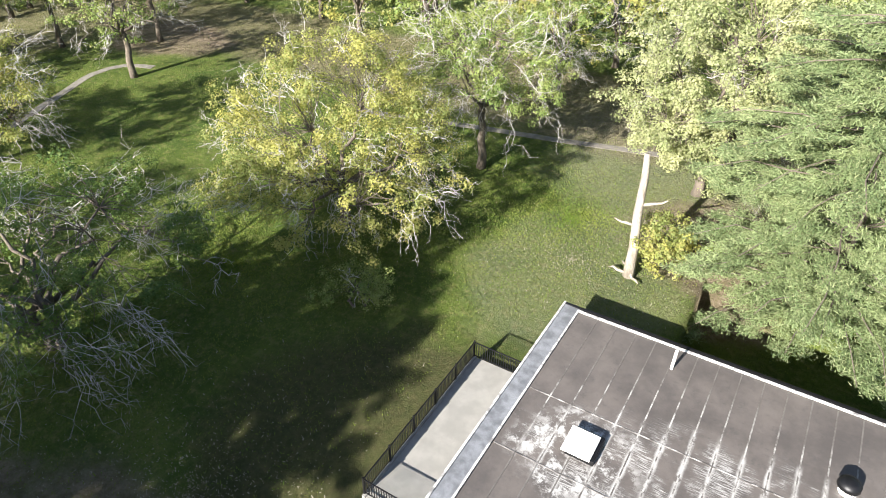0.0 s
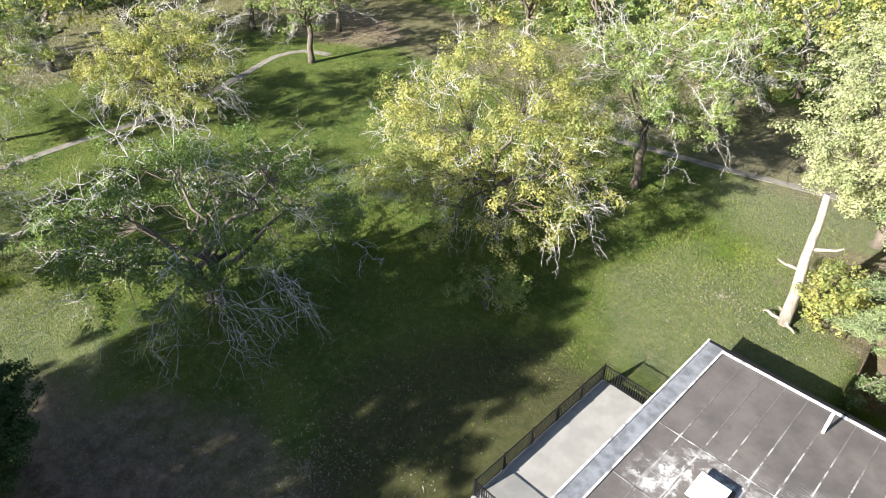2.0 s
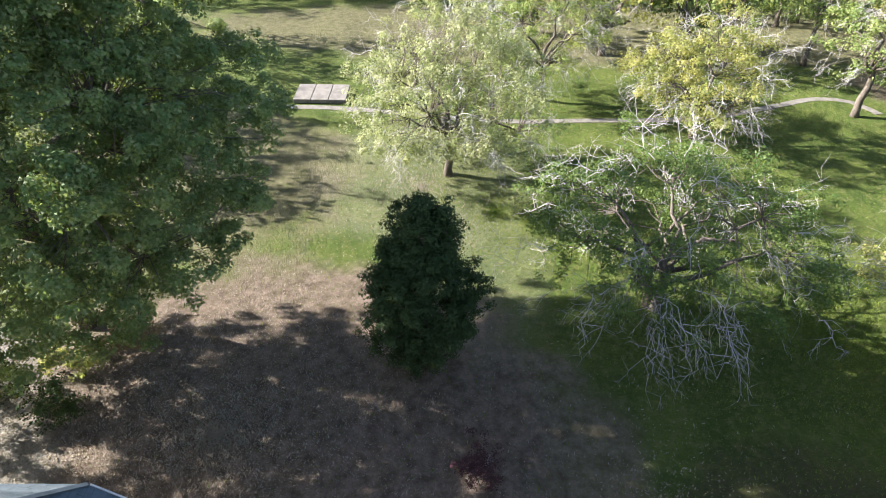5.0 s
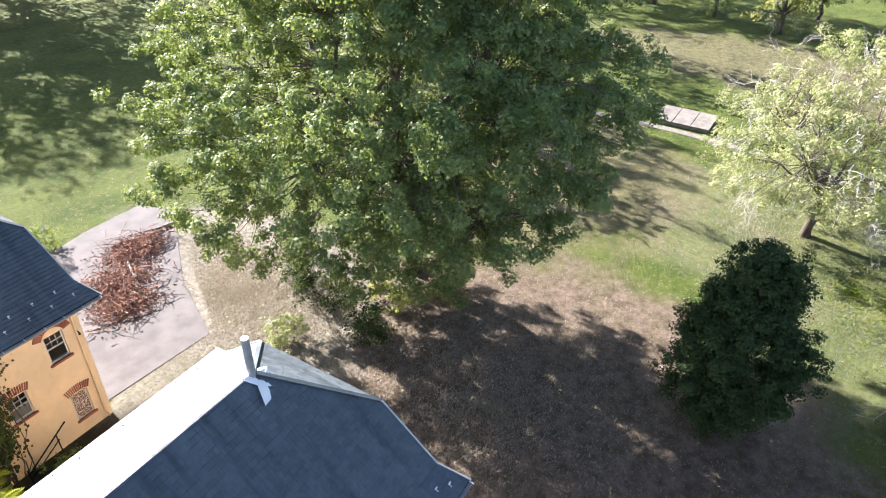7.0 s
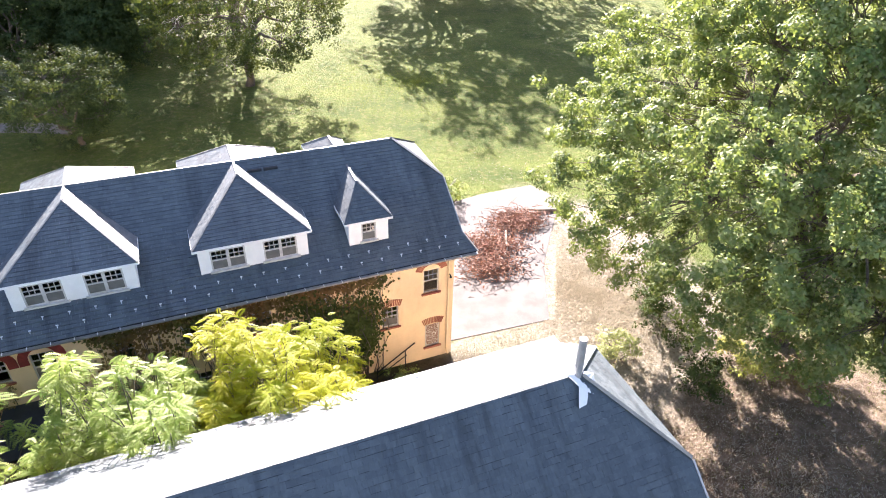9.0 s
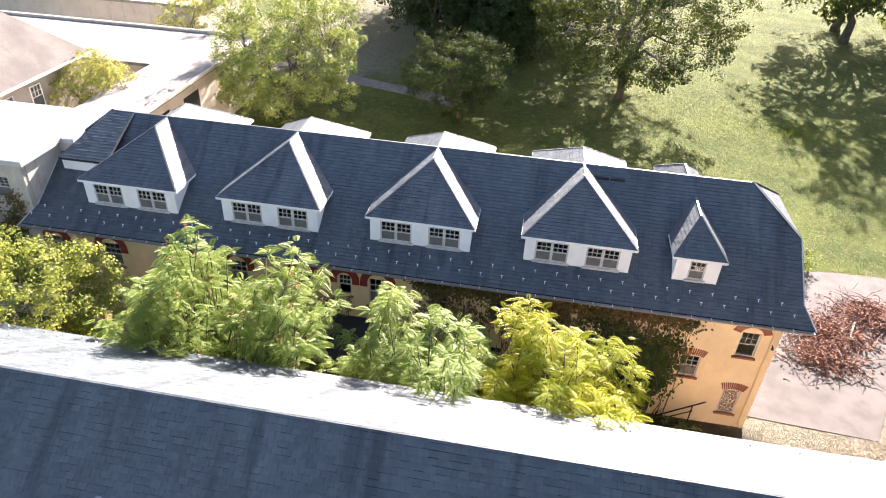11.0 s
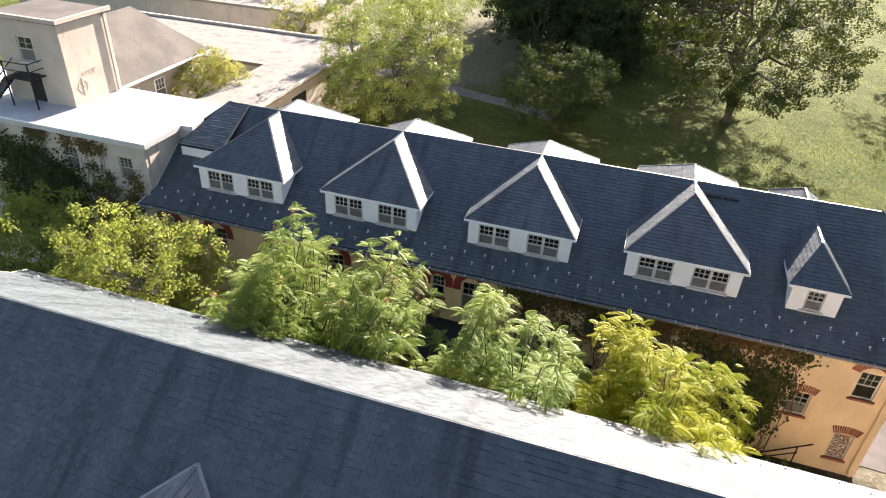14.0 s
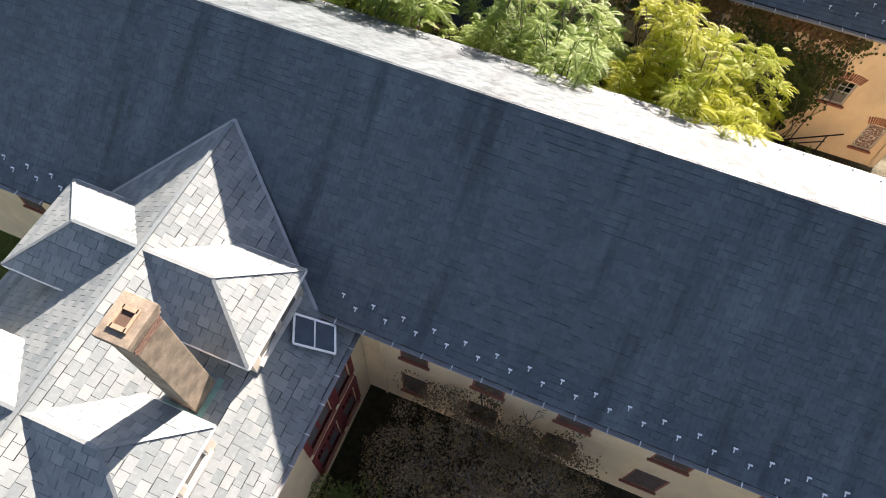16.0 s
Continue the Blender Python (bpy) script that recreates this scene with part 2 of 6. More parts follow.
M = dict(
    lawn=ground_material(),
    slate=slate_material("dark_slate", (0.036, 0.049, 0.059), (0.100, 0.125, 0.136), 0.5, 0.55, 0.0, (-1.5, 2.5), 0.5),
    slate_grey=slate_material("grey_slate", (0.135, 0.160, 0.168), (0.235, 0.255, 0.252), 0.55, 0.4, 0.12, (-0.3, 1.2), 0.4),
    under=plain("roof_boards", (0.026, 0.029, 0.034), 0.9),
    under_grey=plain("grey_roof_underlay", (0.022, 0.022, 0.022), 0.9),
    cream=stucco_material("cream_stucco", (0.86, 0.66, 0.42), (0.52, 0.34, 0.19), 0.35),
    pale=stucco_material("pale_stucco", (0.476, 0.418, 0.353), (0.246, 0.213, 0.172), 0.6),
    grey_stucco=stucco_material("grey_stucco", (0.541, 0.484, 0.41), (0.23, 0.205, 0.172), 0.6),
    white=plain("white_paint", (0.90, 0.89, 0.865), 0.5, vary=0.08, scale=2.0, bump=0.1),
    trim=plain("weathered_white_trim", (0.62, 0.60, 0.56), 0.6, vary=0.25),
    brick=brick_material("red_brick", (0.30, 0.10, 0.065), (0.42, 0.16, 0.10)),
    red=plain("dark_red_paint", (0.30, 0.045, 0.04), 0.7, vary=0.35),
    glass=glass_material(),
    # near-black that holds the shade of unlit rooms; the tower door too
    dark=plain("shade_and_door_black", (0.03, 0.028, 0.025), 0.9),
    screen=plain("dull_insect_screen", (0.16, 0.155, 0.14), 0.8),
    mural=mural_material(),
    gutter=plain("grey_gutter", (0.34, 0.345, 0.35), 0.5, 0.2),
    zinc=plain("weathered_zinc", (0.328, 0.336, 0.353), 0.5, 0.4, vary=0.5, scale=1.6),
    copper=plain("green_copper", (0.20, 0.38, 0.33), 0.6, 0.2, vary=0.3),
    chimney=plain("rough_chimney_render", (0.29, 0.235, 0.175), 0.95, vary=0.5, scale=2.6, bump=0.25, fine=22.0),
    old_brick=brick_material("weathered_brick", (0.17, 0.095, 0.07), (0.25, 0.155, 0.115)),
    # opaque pane; the dark blue sky reflection is put into its colour
    lying_glass=plain("sky_reflection_glass", (0.035, 0.055, 0.075), 0.12, vary=0.3, bump=0.05),
    flue=plain("clay_flue", (0.36, 0.25, 0.17), 0.9, vary=0.3),
    flue_hole=plain("flue_hole_brown", (0.10, 0.06, 0.04), 0.95),
    membrane=membrane_material(),
    seam=worn_paint("flaking_seam_paint", (0.40, 0.39, 0.375), (0.085, 0.076, 0.07), 0.40, 0.62, 1.5, (3.5, 18.6, 11.0, 4.6)),
    edge=worn_paint("worn_white_edge", (0.541, 0.533, 0.517), (0.164, 0.156, 0.156), 0.36, 0.56, 2.2),
    concrete=plain("pale_concrete", (0.254, 0.246, 0.226), 0.85, vary=0.22, scale=1.2, bump=0.3),
    path=plain("old_path_concrete", (0.213, 0.193, 0.164), 0.9, vary=0.4, scale=1.5, bump=0.4),
    asphalt=plain("bleached_asphalt", (0.134, 0.12, 0.115), 0.9, vary=0.42, scale=0.6, bump=0.4),
    white_roof=plain("white_coated_roof", (0.607, 0.607, 0.599), 0.6, vary=0.25, scale=0.5),
    brown_roof=plain("brown_shingle_roof", (0.127, 0.116, 0.105), 0.9, vary=0.4, scale=0.5, bump=0.5, fine=9.0),
    stained_roof=stucco_material("stained_flat_roof", (0.223, 0.214, 0.197), (0.049, 0.046, 0.042), 0.95),
    leaf_old=leaf_material("dull_green_leaves", ((0.06, 0.115, 0.032), (0.115, 0.185, 0.05), (0.24, 0.29, 0.095)), 0.35),
    iron=plain("black_iron", (0.018, 0.018, 0.02), 0.45, 0.6),
    steel=plain("snow_guard_metal", (0.85, 0.86, 0.87), 0.45, 0.0),
    bark=bark_material("grey_brown_bark", (0.075, 0.06, 0.045), (0.17, 0.14, 0.11)),
    twig=bark_material("pale_dead_twig", (0.27, 0.255, 0.23), (0.56, 0.535, 0.49)),
    snag=bark_material("bleached_dead_wood", (0.18, 0.148, 0.115), (0.41, 0.369, 0.312)),
    brush=bark_material("reddish_dead_brush", (0.15, 0.075, 0.05), (0.34, 0.19, 0.14)),
    leaf_yellow=leaf_material("yellow_green_leaves", ((0.208, 0.248, 0.083), (0.398, 0.378, 0.108), (0.477, 0.407, 0.167)), 0.45, 0.55, 0.35, (0.457, 0.477, 0.072)),
    leaf_mid=leaf_material("mid_green_leaves", ((0.139, 0.204, 0.059), (0.258, 0.307, 0.096), (0.416, 0.416, 0.179))),
    leaf_pale=leaf_material("pale_green_leaves", ((0.248, 0.283, 0.132), (0.378, 0.388, 0.193), (0.477, 0.457, 0.296))),
    leaf_oak=leaf_material("oak_leaves", ((0.095, 0.156, 0.055), (0.191, 0.246, 0.086), (0.379, 0.402, 0.196)), 0.3, 0.55, 0.5, (0.391, 0.47, 0.061), 0.15),
    leaf_shade=leaf_material("shady_leaves", ((0.034, 0.055, 0.017), (0.06, 0.09, 0.026), (0.10, 0.125, 0.04)), 0.14, sheen=0.06),
    leaf_dark=leaf_material("glossy_dark_leaves", ((0.034, 0.059, 0.023), (0.054, 0.083, 0.031), (0.083, 0.113, 0.044)), 0.12, 0.7, sheen=0.06),
    leaf_pine=leaf_material("pine_needles", ((0.131, 0.178, 0.079), (0.216, 0.267, 0.122), (0.337, 0.365, 0.196)), 0.2),
    leaf_sumac=leaf_material("sumac_leaves", ((0.16, 0.25, 0.045), (0.27, 0.35, 0.075), (0.36, 0.40, 0.13)), 0.45, 0.55, 0.35, (0.40, 0.52, 0.06), 0.25),
    leaf_lemon=leaf_material("lemon_sumac_leaves", ((0.302, 0.361, 0.021), (0.47, 0.462, 0.029), (0.521, 0.47, 0.05)), 0.6, 0.5, 0.35, (0.437, 0.529, 0.034)),
    leaf_gold=leaf_material("golden_green_leaves", ((0.19, 0.25, 0.06), (0.31, 0.35, 0.08), (0.42, 0.40, 0.15)), 0.6, 0.5, 0.5, (0.46, 0.52, 0.07), 0.3),
    seed_head=leaf_material("reddish_seed_heads", ((0.30, 0.13, 0.09), (0.38, 0.20, 0.13), (0.46, 0.30, 0.20)), 0.2, 0.8),
    leaf_ivy=leaf_material("ivy_leaves", ((0.094, 0.101, 0.032), (0.216, 0.108, 0.05), (0.288, 0.158, 0.086)), 0.25),
    leaf_brown=leaf_material("dry_brown_leaves", ((0.187, 0.131, 0.075), (0.281, 0.187, 0.112), (0.337, 0.252, 0.159)), 0.2),
    grass_blade=leaf_material("grass_blades", ((0.085, 0.145, 0.024), (0.19, 0.235, 0.045), (0.27, 0.27, 0.07)), 0.3, sheen=0.1),
    straw_blade=leaf_material("dry_grass_blades", ((0.346, 0.317, 0.252), (0.432, 0.403, 0.338), (0.245, 0.216, 0.151)), 0.45, 0.8, 0.35, (0.446, 0.374, 0.259)),
    plum=leaf_material("purple_leaves", ((0.05, 0.015, 0.03), (0.08, 0.025, 0.04), (0.13, 0.05, 0.07)), 0.2),
)


# ---- mesh helpers ----
class Geo:
    """Collects points and faces for one mesh."""

    def __init__(self):
        self.v, self.f = [], []

    def poly(self, pts):
        i = len(self.v)
        self.v += [tuple(p) for p in pts]
        self.f.append(tuple(range(i, i + len(pts))))
        return self

    def box(self, x0, y0, z0, x1, y1, z1, m=None):
        x0, x1, y0, y1, z0, z1 = min(x0, x1), max(x0, x1), min(y0, y1), max(y0, y1), min(z0, z1), max(z0, z1)
        c = [(x0, y0, z0), (x1, y0, z0), (x1, y1, z0), (x0, y1, z0), (x0, y0, z1), (x1, y0, z1), (x1, y1, z1), (x0, y1, z1)]
        return self.hexa(c, m)

    def hexa(self, c, m=None):
        i = len(self.v)
        self.v += [tuple(m @ Vector(p)) for p in c] if m else [tuple(p) for p in c]
        self.f += [tuple(i + k for k in q) for q in ((3, 2, 1, 0), (4, 5, 6, 7), (0, 1, 5, 4), (1, 2, 6, 5), (2, 3, 7, 6), (3, 0, 4, 7))]
        return self

    def slab(self, pts, thick, way=(0, 0, -1)):
        """A flat polygon with thickness."""
        w = Vector(way) * thick
        low = [tuple(Vector(p) + w) for p in pts]
        i, n = len(self.v), len(pts)
        self.v += [tuple(p) for p in pts] + low
        self.f.append(tuple(range(i, i + n)))
        self.f.append(tuple(range(i + 2 * n - 1, i + n - 1, -1)))
        for k in range(n):
            j = (k + 1) % n
            self.f.append((i + k, i + n + k, i + n + j, i + j))
        return self

    def bar(self, a, b, w, h=None, up=(0, 0, 1)):
        """A square bar from a to b."""
        a, b, h = Vector(a), Vector(b), h or w
        d = (b - a).normalized()
        s = d.cross(Vector(up))
        s = s.normalized() if s.length > 1e-4 else Vector((1, 0, 0))
        u = s.cross(d)
        c = []
        for p in (a, b):
            c += [p - s * w / 2 - u * h / 2, p + s * w / 2 - u * h / 2, p + s * w / 2 + u * h / 2, p - s * w / 2 + u * h / 2]
        i = len(self.v)
        self.v += [tuple(p) for p in c]
        self.f += [tuple(i + k for k in q) for q in ((3, 2, 1, 0), (4, 5, 6, 7), (0, 1, 5, 4), (1, 2, 6, 5), (2, 3, 7, 6), (3, 0, 4, 7))]
        return self

    def tube(self, pts, radii, n=6):
        pts = [Vector(p) for p in pts]
        i = len(self.v)
        side = Vector((1, 0, 0))
        for k, p in enumerate(pts):
            d = pts[min(k + 1, len(pts) - 1)] - pts[max(k - 1, 0)]
            d = d.normalized() if d.length > 1e-6 else Vector((0, 0, 1))
            side = side - d * side.dot(d)
            side = side.normalized() if side.length > 1e-4 else d.orthogonal().normalized()
            o = d.cross(side)
            r = radii[k] if k < len(radii) else radii[-1]
            for j in range(n):
                a = 2 * math.pi * j / n
                self.v.append(tuple(p + side * (r * math.cos(a)) + o * (r * math.sin(a))))
        for k in range(len(pts) - 1):
            for j in range(n):
                a, b = i + k * n + j, i + k * n + (j + 1) % n
                self.f.append((a, b, b + n, a + n))
        self.f.append(tuple(i + j for j in range(n))[::-1])
        self.f.append(tuple(i + (len(pts) - 1) * n + j for j in range(n)))
        return self

    def mesh(self, name, material, smooth=False):
        me = bpy.data.meshes.new(name)
        me.from_pydata(self.v, [], self.f)
        me.materials.append(material)
        if smooth:
            me.shade_smooth()
        me.update()
        return me


def part(name, geo, material, parent=None, label="", smooth=False, bevel=0.0, kind="", local=False):
    """One mesh object under a thing or a part; its points are given in the world, or from the thing's base where local is set."""
    me = geo if isinstance(geo, bpy.types.Mesh) else geo.mesh(name, material, smooth)
    ob = new(name, me)
    if parent:
        ob.parent = parent
        if parent.data is None and not local:
            ob.matrix_parent_inverse = Matrix.Translation(-parent.location)
    if bevel:
        b = ob.modifiers.new("bevel", "BEVEL")
        b.width, b.segments, b.limit_method = bevel, 2, "ANGLE"
    return tagged(ob, label, kind=kind)


def thing(name, label, category, at=(0, 0, 0), group="", kind=""):
    ob = new(name)
    ob.location = at
    ob.empty_display_size = 0.2
    return tagged(ob, label, category, group, kind)


def quads_mesh(name, corners, material):
    """Many separate small faces: corners is an array (n, 3 or 4, 3)."""
    n, k = corners.shape[:2]
    me = bpy.data.meshes.new(name)
    me.vertices.add(k * n)
    me.vertices.foreach_set("co", np.ascontiguousarray(corners, dtype=np.float32).ravel())
    me.loops.add(k * n)
    me.loops.foreach_set("vertex_index", np.arange(k * n, dtype=np.int32))
    me.polygons.add(n)
    me.polygons.foreach_set("loop_start", np.arange(0, k * n, k, dtype=np.int32))
    me.polygons.foreach_set("loop_total", np.full(n, k, dtype=np.int32))
    me.materials.append(material)
    me.update(calc_edges=True)
    return me


def clip(poly, inside):
    """The part of a 2D polygon inside a convex 2D polygon that turns left."""
    out = poly
    for k in range(len(inside)):
        a, b = inside[k], inside[(k + 1) % len(inside)]
        src, out = out, []
        side = [(b[0] - a[0]) * (p[1] - a[1]) - (b[1] - a[1]) * (p[0] - a[0]) for p in src]
        for j, p in enumerate(src):
            q, s, t = src[(j + 1) % len(src)], side[j], side[(j + 1) % len(src)]
            if s >= 0:
                out.append(p)
            if s * t < 0:
                out.append((p[0] + (q[0] - p[0]) * s / (s - t), p[1] + (q[1] - p[1]) * s / (s - t)))
        if len(out) < 3:
            return []
    return out


def slates(face, width, course, material, parent, rng, picked=None, budget=0, jitter=0.012, name="slate", tight=False):
    """Lays courses of slates on one flat roof face (3D points, turning left seen from outside). Those that picked() accepts
    become pieces of their own up to the budget, the rest one mesh."""
    face = [Vector(p) for p in face]
    normal = Vector((0, 0, 0))
    for k in range(len(face)):
        normal += (face[k] - face[0]).cross(face[(k + 1) % len(face)] - face[0])
    normal.normalize()
    if normal.z < 0:
        face.reverse()
        normal = -normal
    u = Vector((0, 0, 1)).cross(normal).normalized()
    v = normal.cross(u)
    base = face[0]
    flat = [((p - base).dot(u), (p - base).dot(v)) for p in face]
    u0, u1 = min(p[0] for p in flat), max(p[0] for p in flat)
    v0, v1 = min(p[1] for p in flat), max(p[1] for p in flat)
    g, used = Geo(), 0
    shared = None
    thick, tilt = 0.012, 0.014
    for row in range(int((v1 - v0) / course) + 1):
        lo = v0 + row * course
        start = u0 - width * (0.5 if row % 2 else 0.0) - rng.random() * 0.02
        for col in range(int((u1 - u0) / width) + 2):
            a = start + col * width
            gap, joint = (0.001, 0.003) if tight else (0.002, 0.0045) if width < 0.31 else (0.006, 0.011)
            j = rng.uniform(-jitter, jitter)
            cell = [(a + gap, lo + j + joint), (a + width - gap, lo + j + joint), (a + width - gap, lo + course), (a + gap, lo + course)]
            cut = clip(cell, flat)
            if len(cut) < 3:
                continue
            whole = len(cut) == 4 and all(abs(p[0] - q[0]) + abs(p[1] - q[1]) < 1e-6 for p, q in zip(sorted(cut), sorted(cell)))
            mid = base + u * (a + width / 2) + v * (lo + course / 2)
            if whole and picked and used < budget and picked(mid):
                if shared is None:
                    s = Geo()
                    w, c = width / 2 - gap, course
                    top = [(-w, joint, thick + tilt), (w, joint, thick + tilt), (w, c, thick), (-w, c, thick)]
                    s.hexa([(p[0], p[1], 0.0) for p in top] + top)
                    shared = s.mesh(name, material)
                ob = new(name, shared)
                ob.parent = parent
                turn = Matrix((u, v, normal)).transposed().to_4x4()
                spin = Matrix.Rotation(rng.uniform(-0.012, 0.012), 4, "Z")
                ob.matrix_local = Matrix.Translation(base + u * (a + width / 2) + v * (lo + j)) @ turn @ spin
                used += 1
                continue
            up = rng.uniform(0, 0.006)
            pts = [base + u * p[0] + v * p[1] + normal * (thick + up + tilt * (1 - (p[1] - lo) / course)) for p in cut]
            low = [base + u * p[0] + v * p[1] for p in cut]
            i, n = len(g.v), len(cut)
            g.v += [tuple(p) for p in pts] + [tuple(p) for p in low]
            g.f.append(tuple(range(i, i + n)))
            for k in range(n):
                q = (k + 1) % n
                g.f.append((i + k, i + n + k, i + n + q, i + q))
    if g.f:
        part(name + "_field", g, material, parent, kind="stuff")
    return used


# ---- ground ----
def ground_z(x, y):
    """The lawn's height: gently uneven, level beside the houses, with a sunken yard behind the flat-roofed one."""
    if -1.46 < x < 24 and 20 < y < 35.9:
        return -3.4
    far = max(0.0, min(1.0, max(-x - 26, y - 30, -52 - y, x - 48) / 8))
    return 0.22 * noise.noise(Vector((x * 0.06, y * 0.06, 0.3))) * far if -121 < x < 81 and -141 < y < 101 else 0.0


def ground():
    g = Geo()
    xs = sorted([-1500, -400, -160, -1.5, -1.45] + list(range(-120, 81, 2)) + [140, 400, 1500])
    ys = sorted([-1500, -400, -180, 35.85] + list(range(-140, 101, 2)) + [160, 400, 1500])
    for y in ys:
        for x in xs:
            g.v.append((x, y, ground_z(x, y)))
    w = len(xs)
    for j in range(len(ys) - 1):
        for i in range(w - 1):
            a = j * w + i
            g.f.append((a, a + 1, a + w + 1, a + w))
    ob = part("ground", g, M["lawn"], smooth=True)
    return tagged(ob, "mown lawn with dry, leaf-strewn and dark patches, shade painted in", "lawn", kind="structure")


ground()


# ---- shared building pieces ----
def panel(cuts, rows, solid, y0, y1, m=None):
    """One connected slab in the x-z plane from y0 to y1, filled where solid(x, z) holds for the middle of a cell."""
    cuts, rows = sorted(set(cuts)), sorted(set(rows))
    g, seen = Geo(), {}
    full = [[solid((p + q) / 2, (r + t) / 2) for r, t in zip(rows, rows[1:])] for p, q in zip(cuts, cuts[1:])]

    def at(i, y, k):
        if (i, y, k) not in seen:
            seen[i, y, k] = len(g.v)
            p = Vector((cuts[i], y, rows[k]))
            g.v.append(tuple(m @ p if m else p))
        return seen[i, y, k]

    def filled(i, k):
        return 0 <= i < len(full) and 0 <= k < len(full[0]) and full[i][k]

    for i in range(len(full)):
        for k in range(len(full[0])):
            if not full[i][k]:
                continue
            g.f.append((at(i, y0, k), at(i + 1, y0, k), at(i + 1, y0, k + 1), at(i, y0, k + 1)))
            g.f.append((at(i, y1, k + 1), at(i + 1, y1, k + 1), at(i + 1, y1, k), at(i, y1, k)))
            for di, dk, a, b in ((-1, 0, (i, k + 1), (i, k)), (1, 0, (i + 1, k), (i + 1, k + 1)), (0, -1, (i, k), (i + 1, k)), (0, 1, (i + 1, k + 1), (i, k + 1))):
                if not filled(i + di, k + dk):
                    g.f.append((at(a[0], y0, a[1]), at(a[0], y1, a[1]), at(b[0], y1, b[1]), at(b[0], y0, b[1])))
    return g


def wall_with_openings(axis, at, thick, a0, a1, z0, z1, openings, material, parent, label=""):
    """A wall along x (axis 'x', at y=at) or along y, with rectangular holes (a0, a1, z0, z1)."""
    cuts = [a0, a1] + [v for o in openings for v in o[:2]]
    rows = [z0, z1] + [v for o in openings for v in o[2:]]
    solid = lambda x, z: not any(o[0] < x < o[1] and o[2] < z < o[3] for o in openings)
    m = None if axis == "x" else Matrix(((0, 1, 0, 0), (1, 0, 0, 0), (0, 0, 1, 0), (0, 0, 0, 1)))
    return part("wall", panel(cuts, rows, solid, at, at + thick, m), material, parent, label)


def turned(axis, at, out):
    """A frame whose x runs along a wall, y points out of it and z up."""
    if axis == "x":
        return Matrix(((1, 0, 0, 0), (0, out, 0, at), (0, 0, 1, 0), (0, 0, 0, 1)))
    return Matrix(((0, out, 0, at), (1, 0, 0, 0), (0, 0, 1, 0), (0, 0, 0, 1)))


def sash_window(parent, m, a0, a1, z0, z1, units=1, cols=3, rows=2, sill=True, frame_mat=None, lower_screen=True, boarded=False, deep=0.10):
    """A double-hung window in its opening: frame with sashes, panes and sill. m: the wall's frame, out is +y."""
    fm = frame_mat or M["trim"]
    d0, d1 = -deep - 0.05, -deep + 0.03
    f, zm = 0.07, (z0 + z1) / 2
    step = (a1 - a0) / units
    bars = [(a0, a0 + f, z0, z1), (a1 - f, a1, z0, z1), (a0, a1, z1 - f, z1), (a0, a1, z0, z0 + f), (a0, a1, zm - 0.03, zm + 0.03)]
    panes, screens = Geo(), Geo()
    for k in range(units):
        p, q = a0 + k * step + f, a0 + (k + 1) * step - f
        if k:
            bars.append((p - 2 * f, p, z0, z1))
        for j in range(1, cols):
            x = p + (q - p) * j / cols
            bars.append((x - 0.014, x + 0.014, zm, z1))
        for j in range(1, rows):
            z = zm + (z1 - f - zm) * j / rows
            bars.append((p, q, z - 0.014, z + 0.014))
        panes.box(p, d0 + 0.03, zm, q, d0 + 0.045, z1 - f, m)
        (screens if lower_screen else panes).box(p, d0 + 0.045, z0 + f, q, d0 + 0.055, zm - 0.03, m)
    g = panel([v for b in bars for v in b[:2]], [v for b in bars for v in b[2:]], lambda x, z: any(b[0] < x < b[1] and b[2] < z < b[3] for b in bars), d0, d1, m)
    win = part("window", g, fm, parent)
    if boarded:
        part("board", Geo().box(a0 + f, d0 + 0.05, z0 + f, a1 - f, d1 + 0.01, z1 - f, m), M["mural"], win, "boarded panel with pale scrollwork painting")
    else:
        part("pane", panes, M["glass"], win)
        if screens.f:
            part("insect_screen", screens, M["screen"], win)
    if sill:
        part("sill", Geo().box(a0 - 0.1, -deep, z0 - 0.1, a1 + 0.1, 0.09, z0, m), M["brick"] if sill == "brick" else fm, win)
    return win


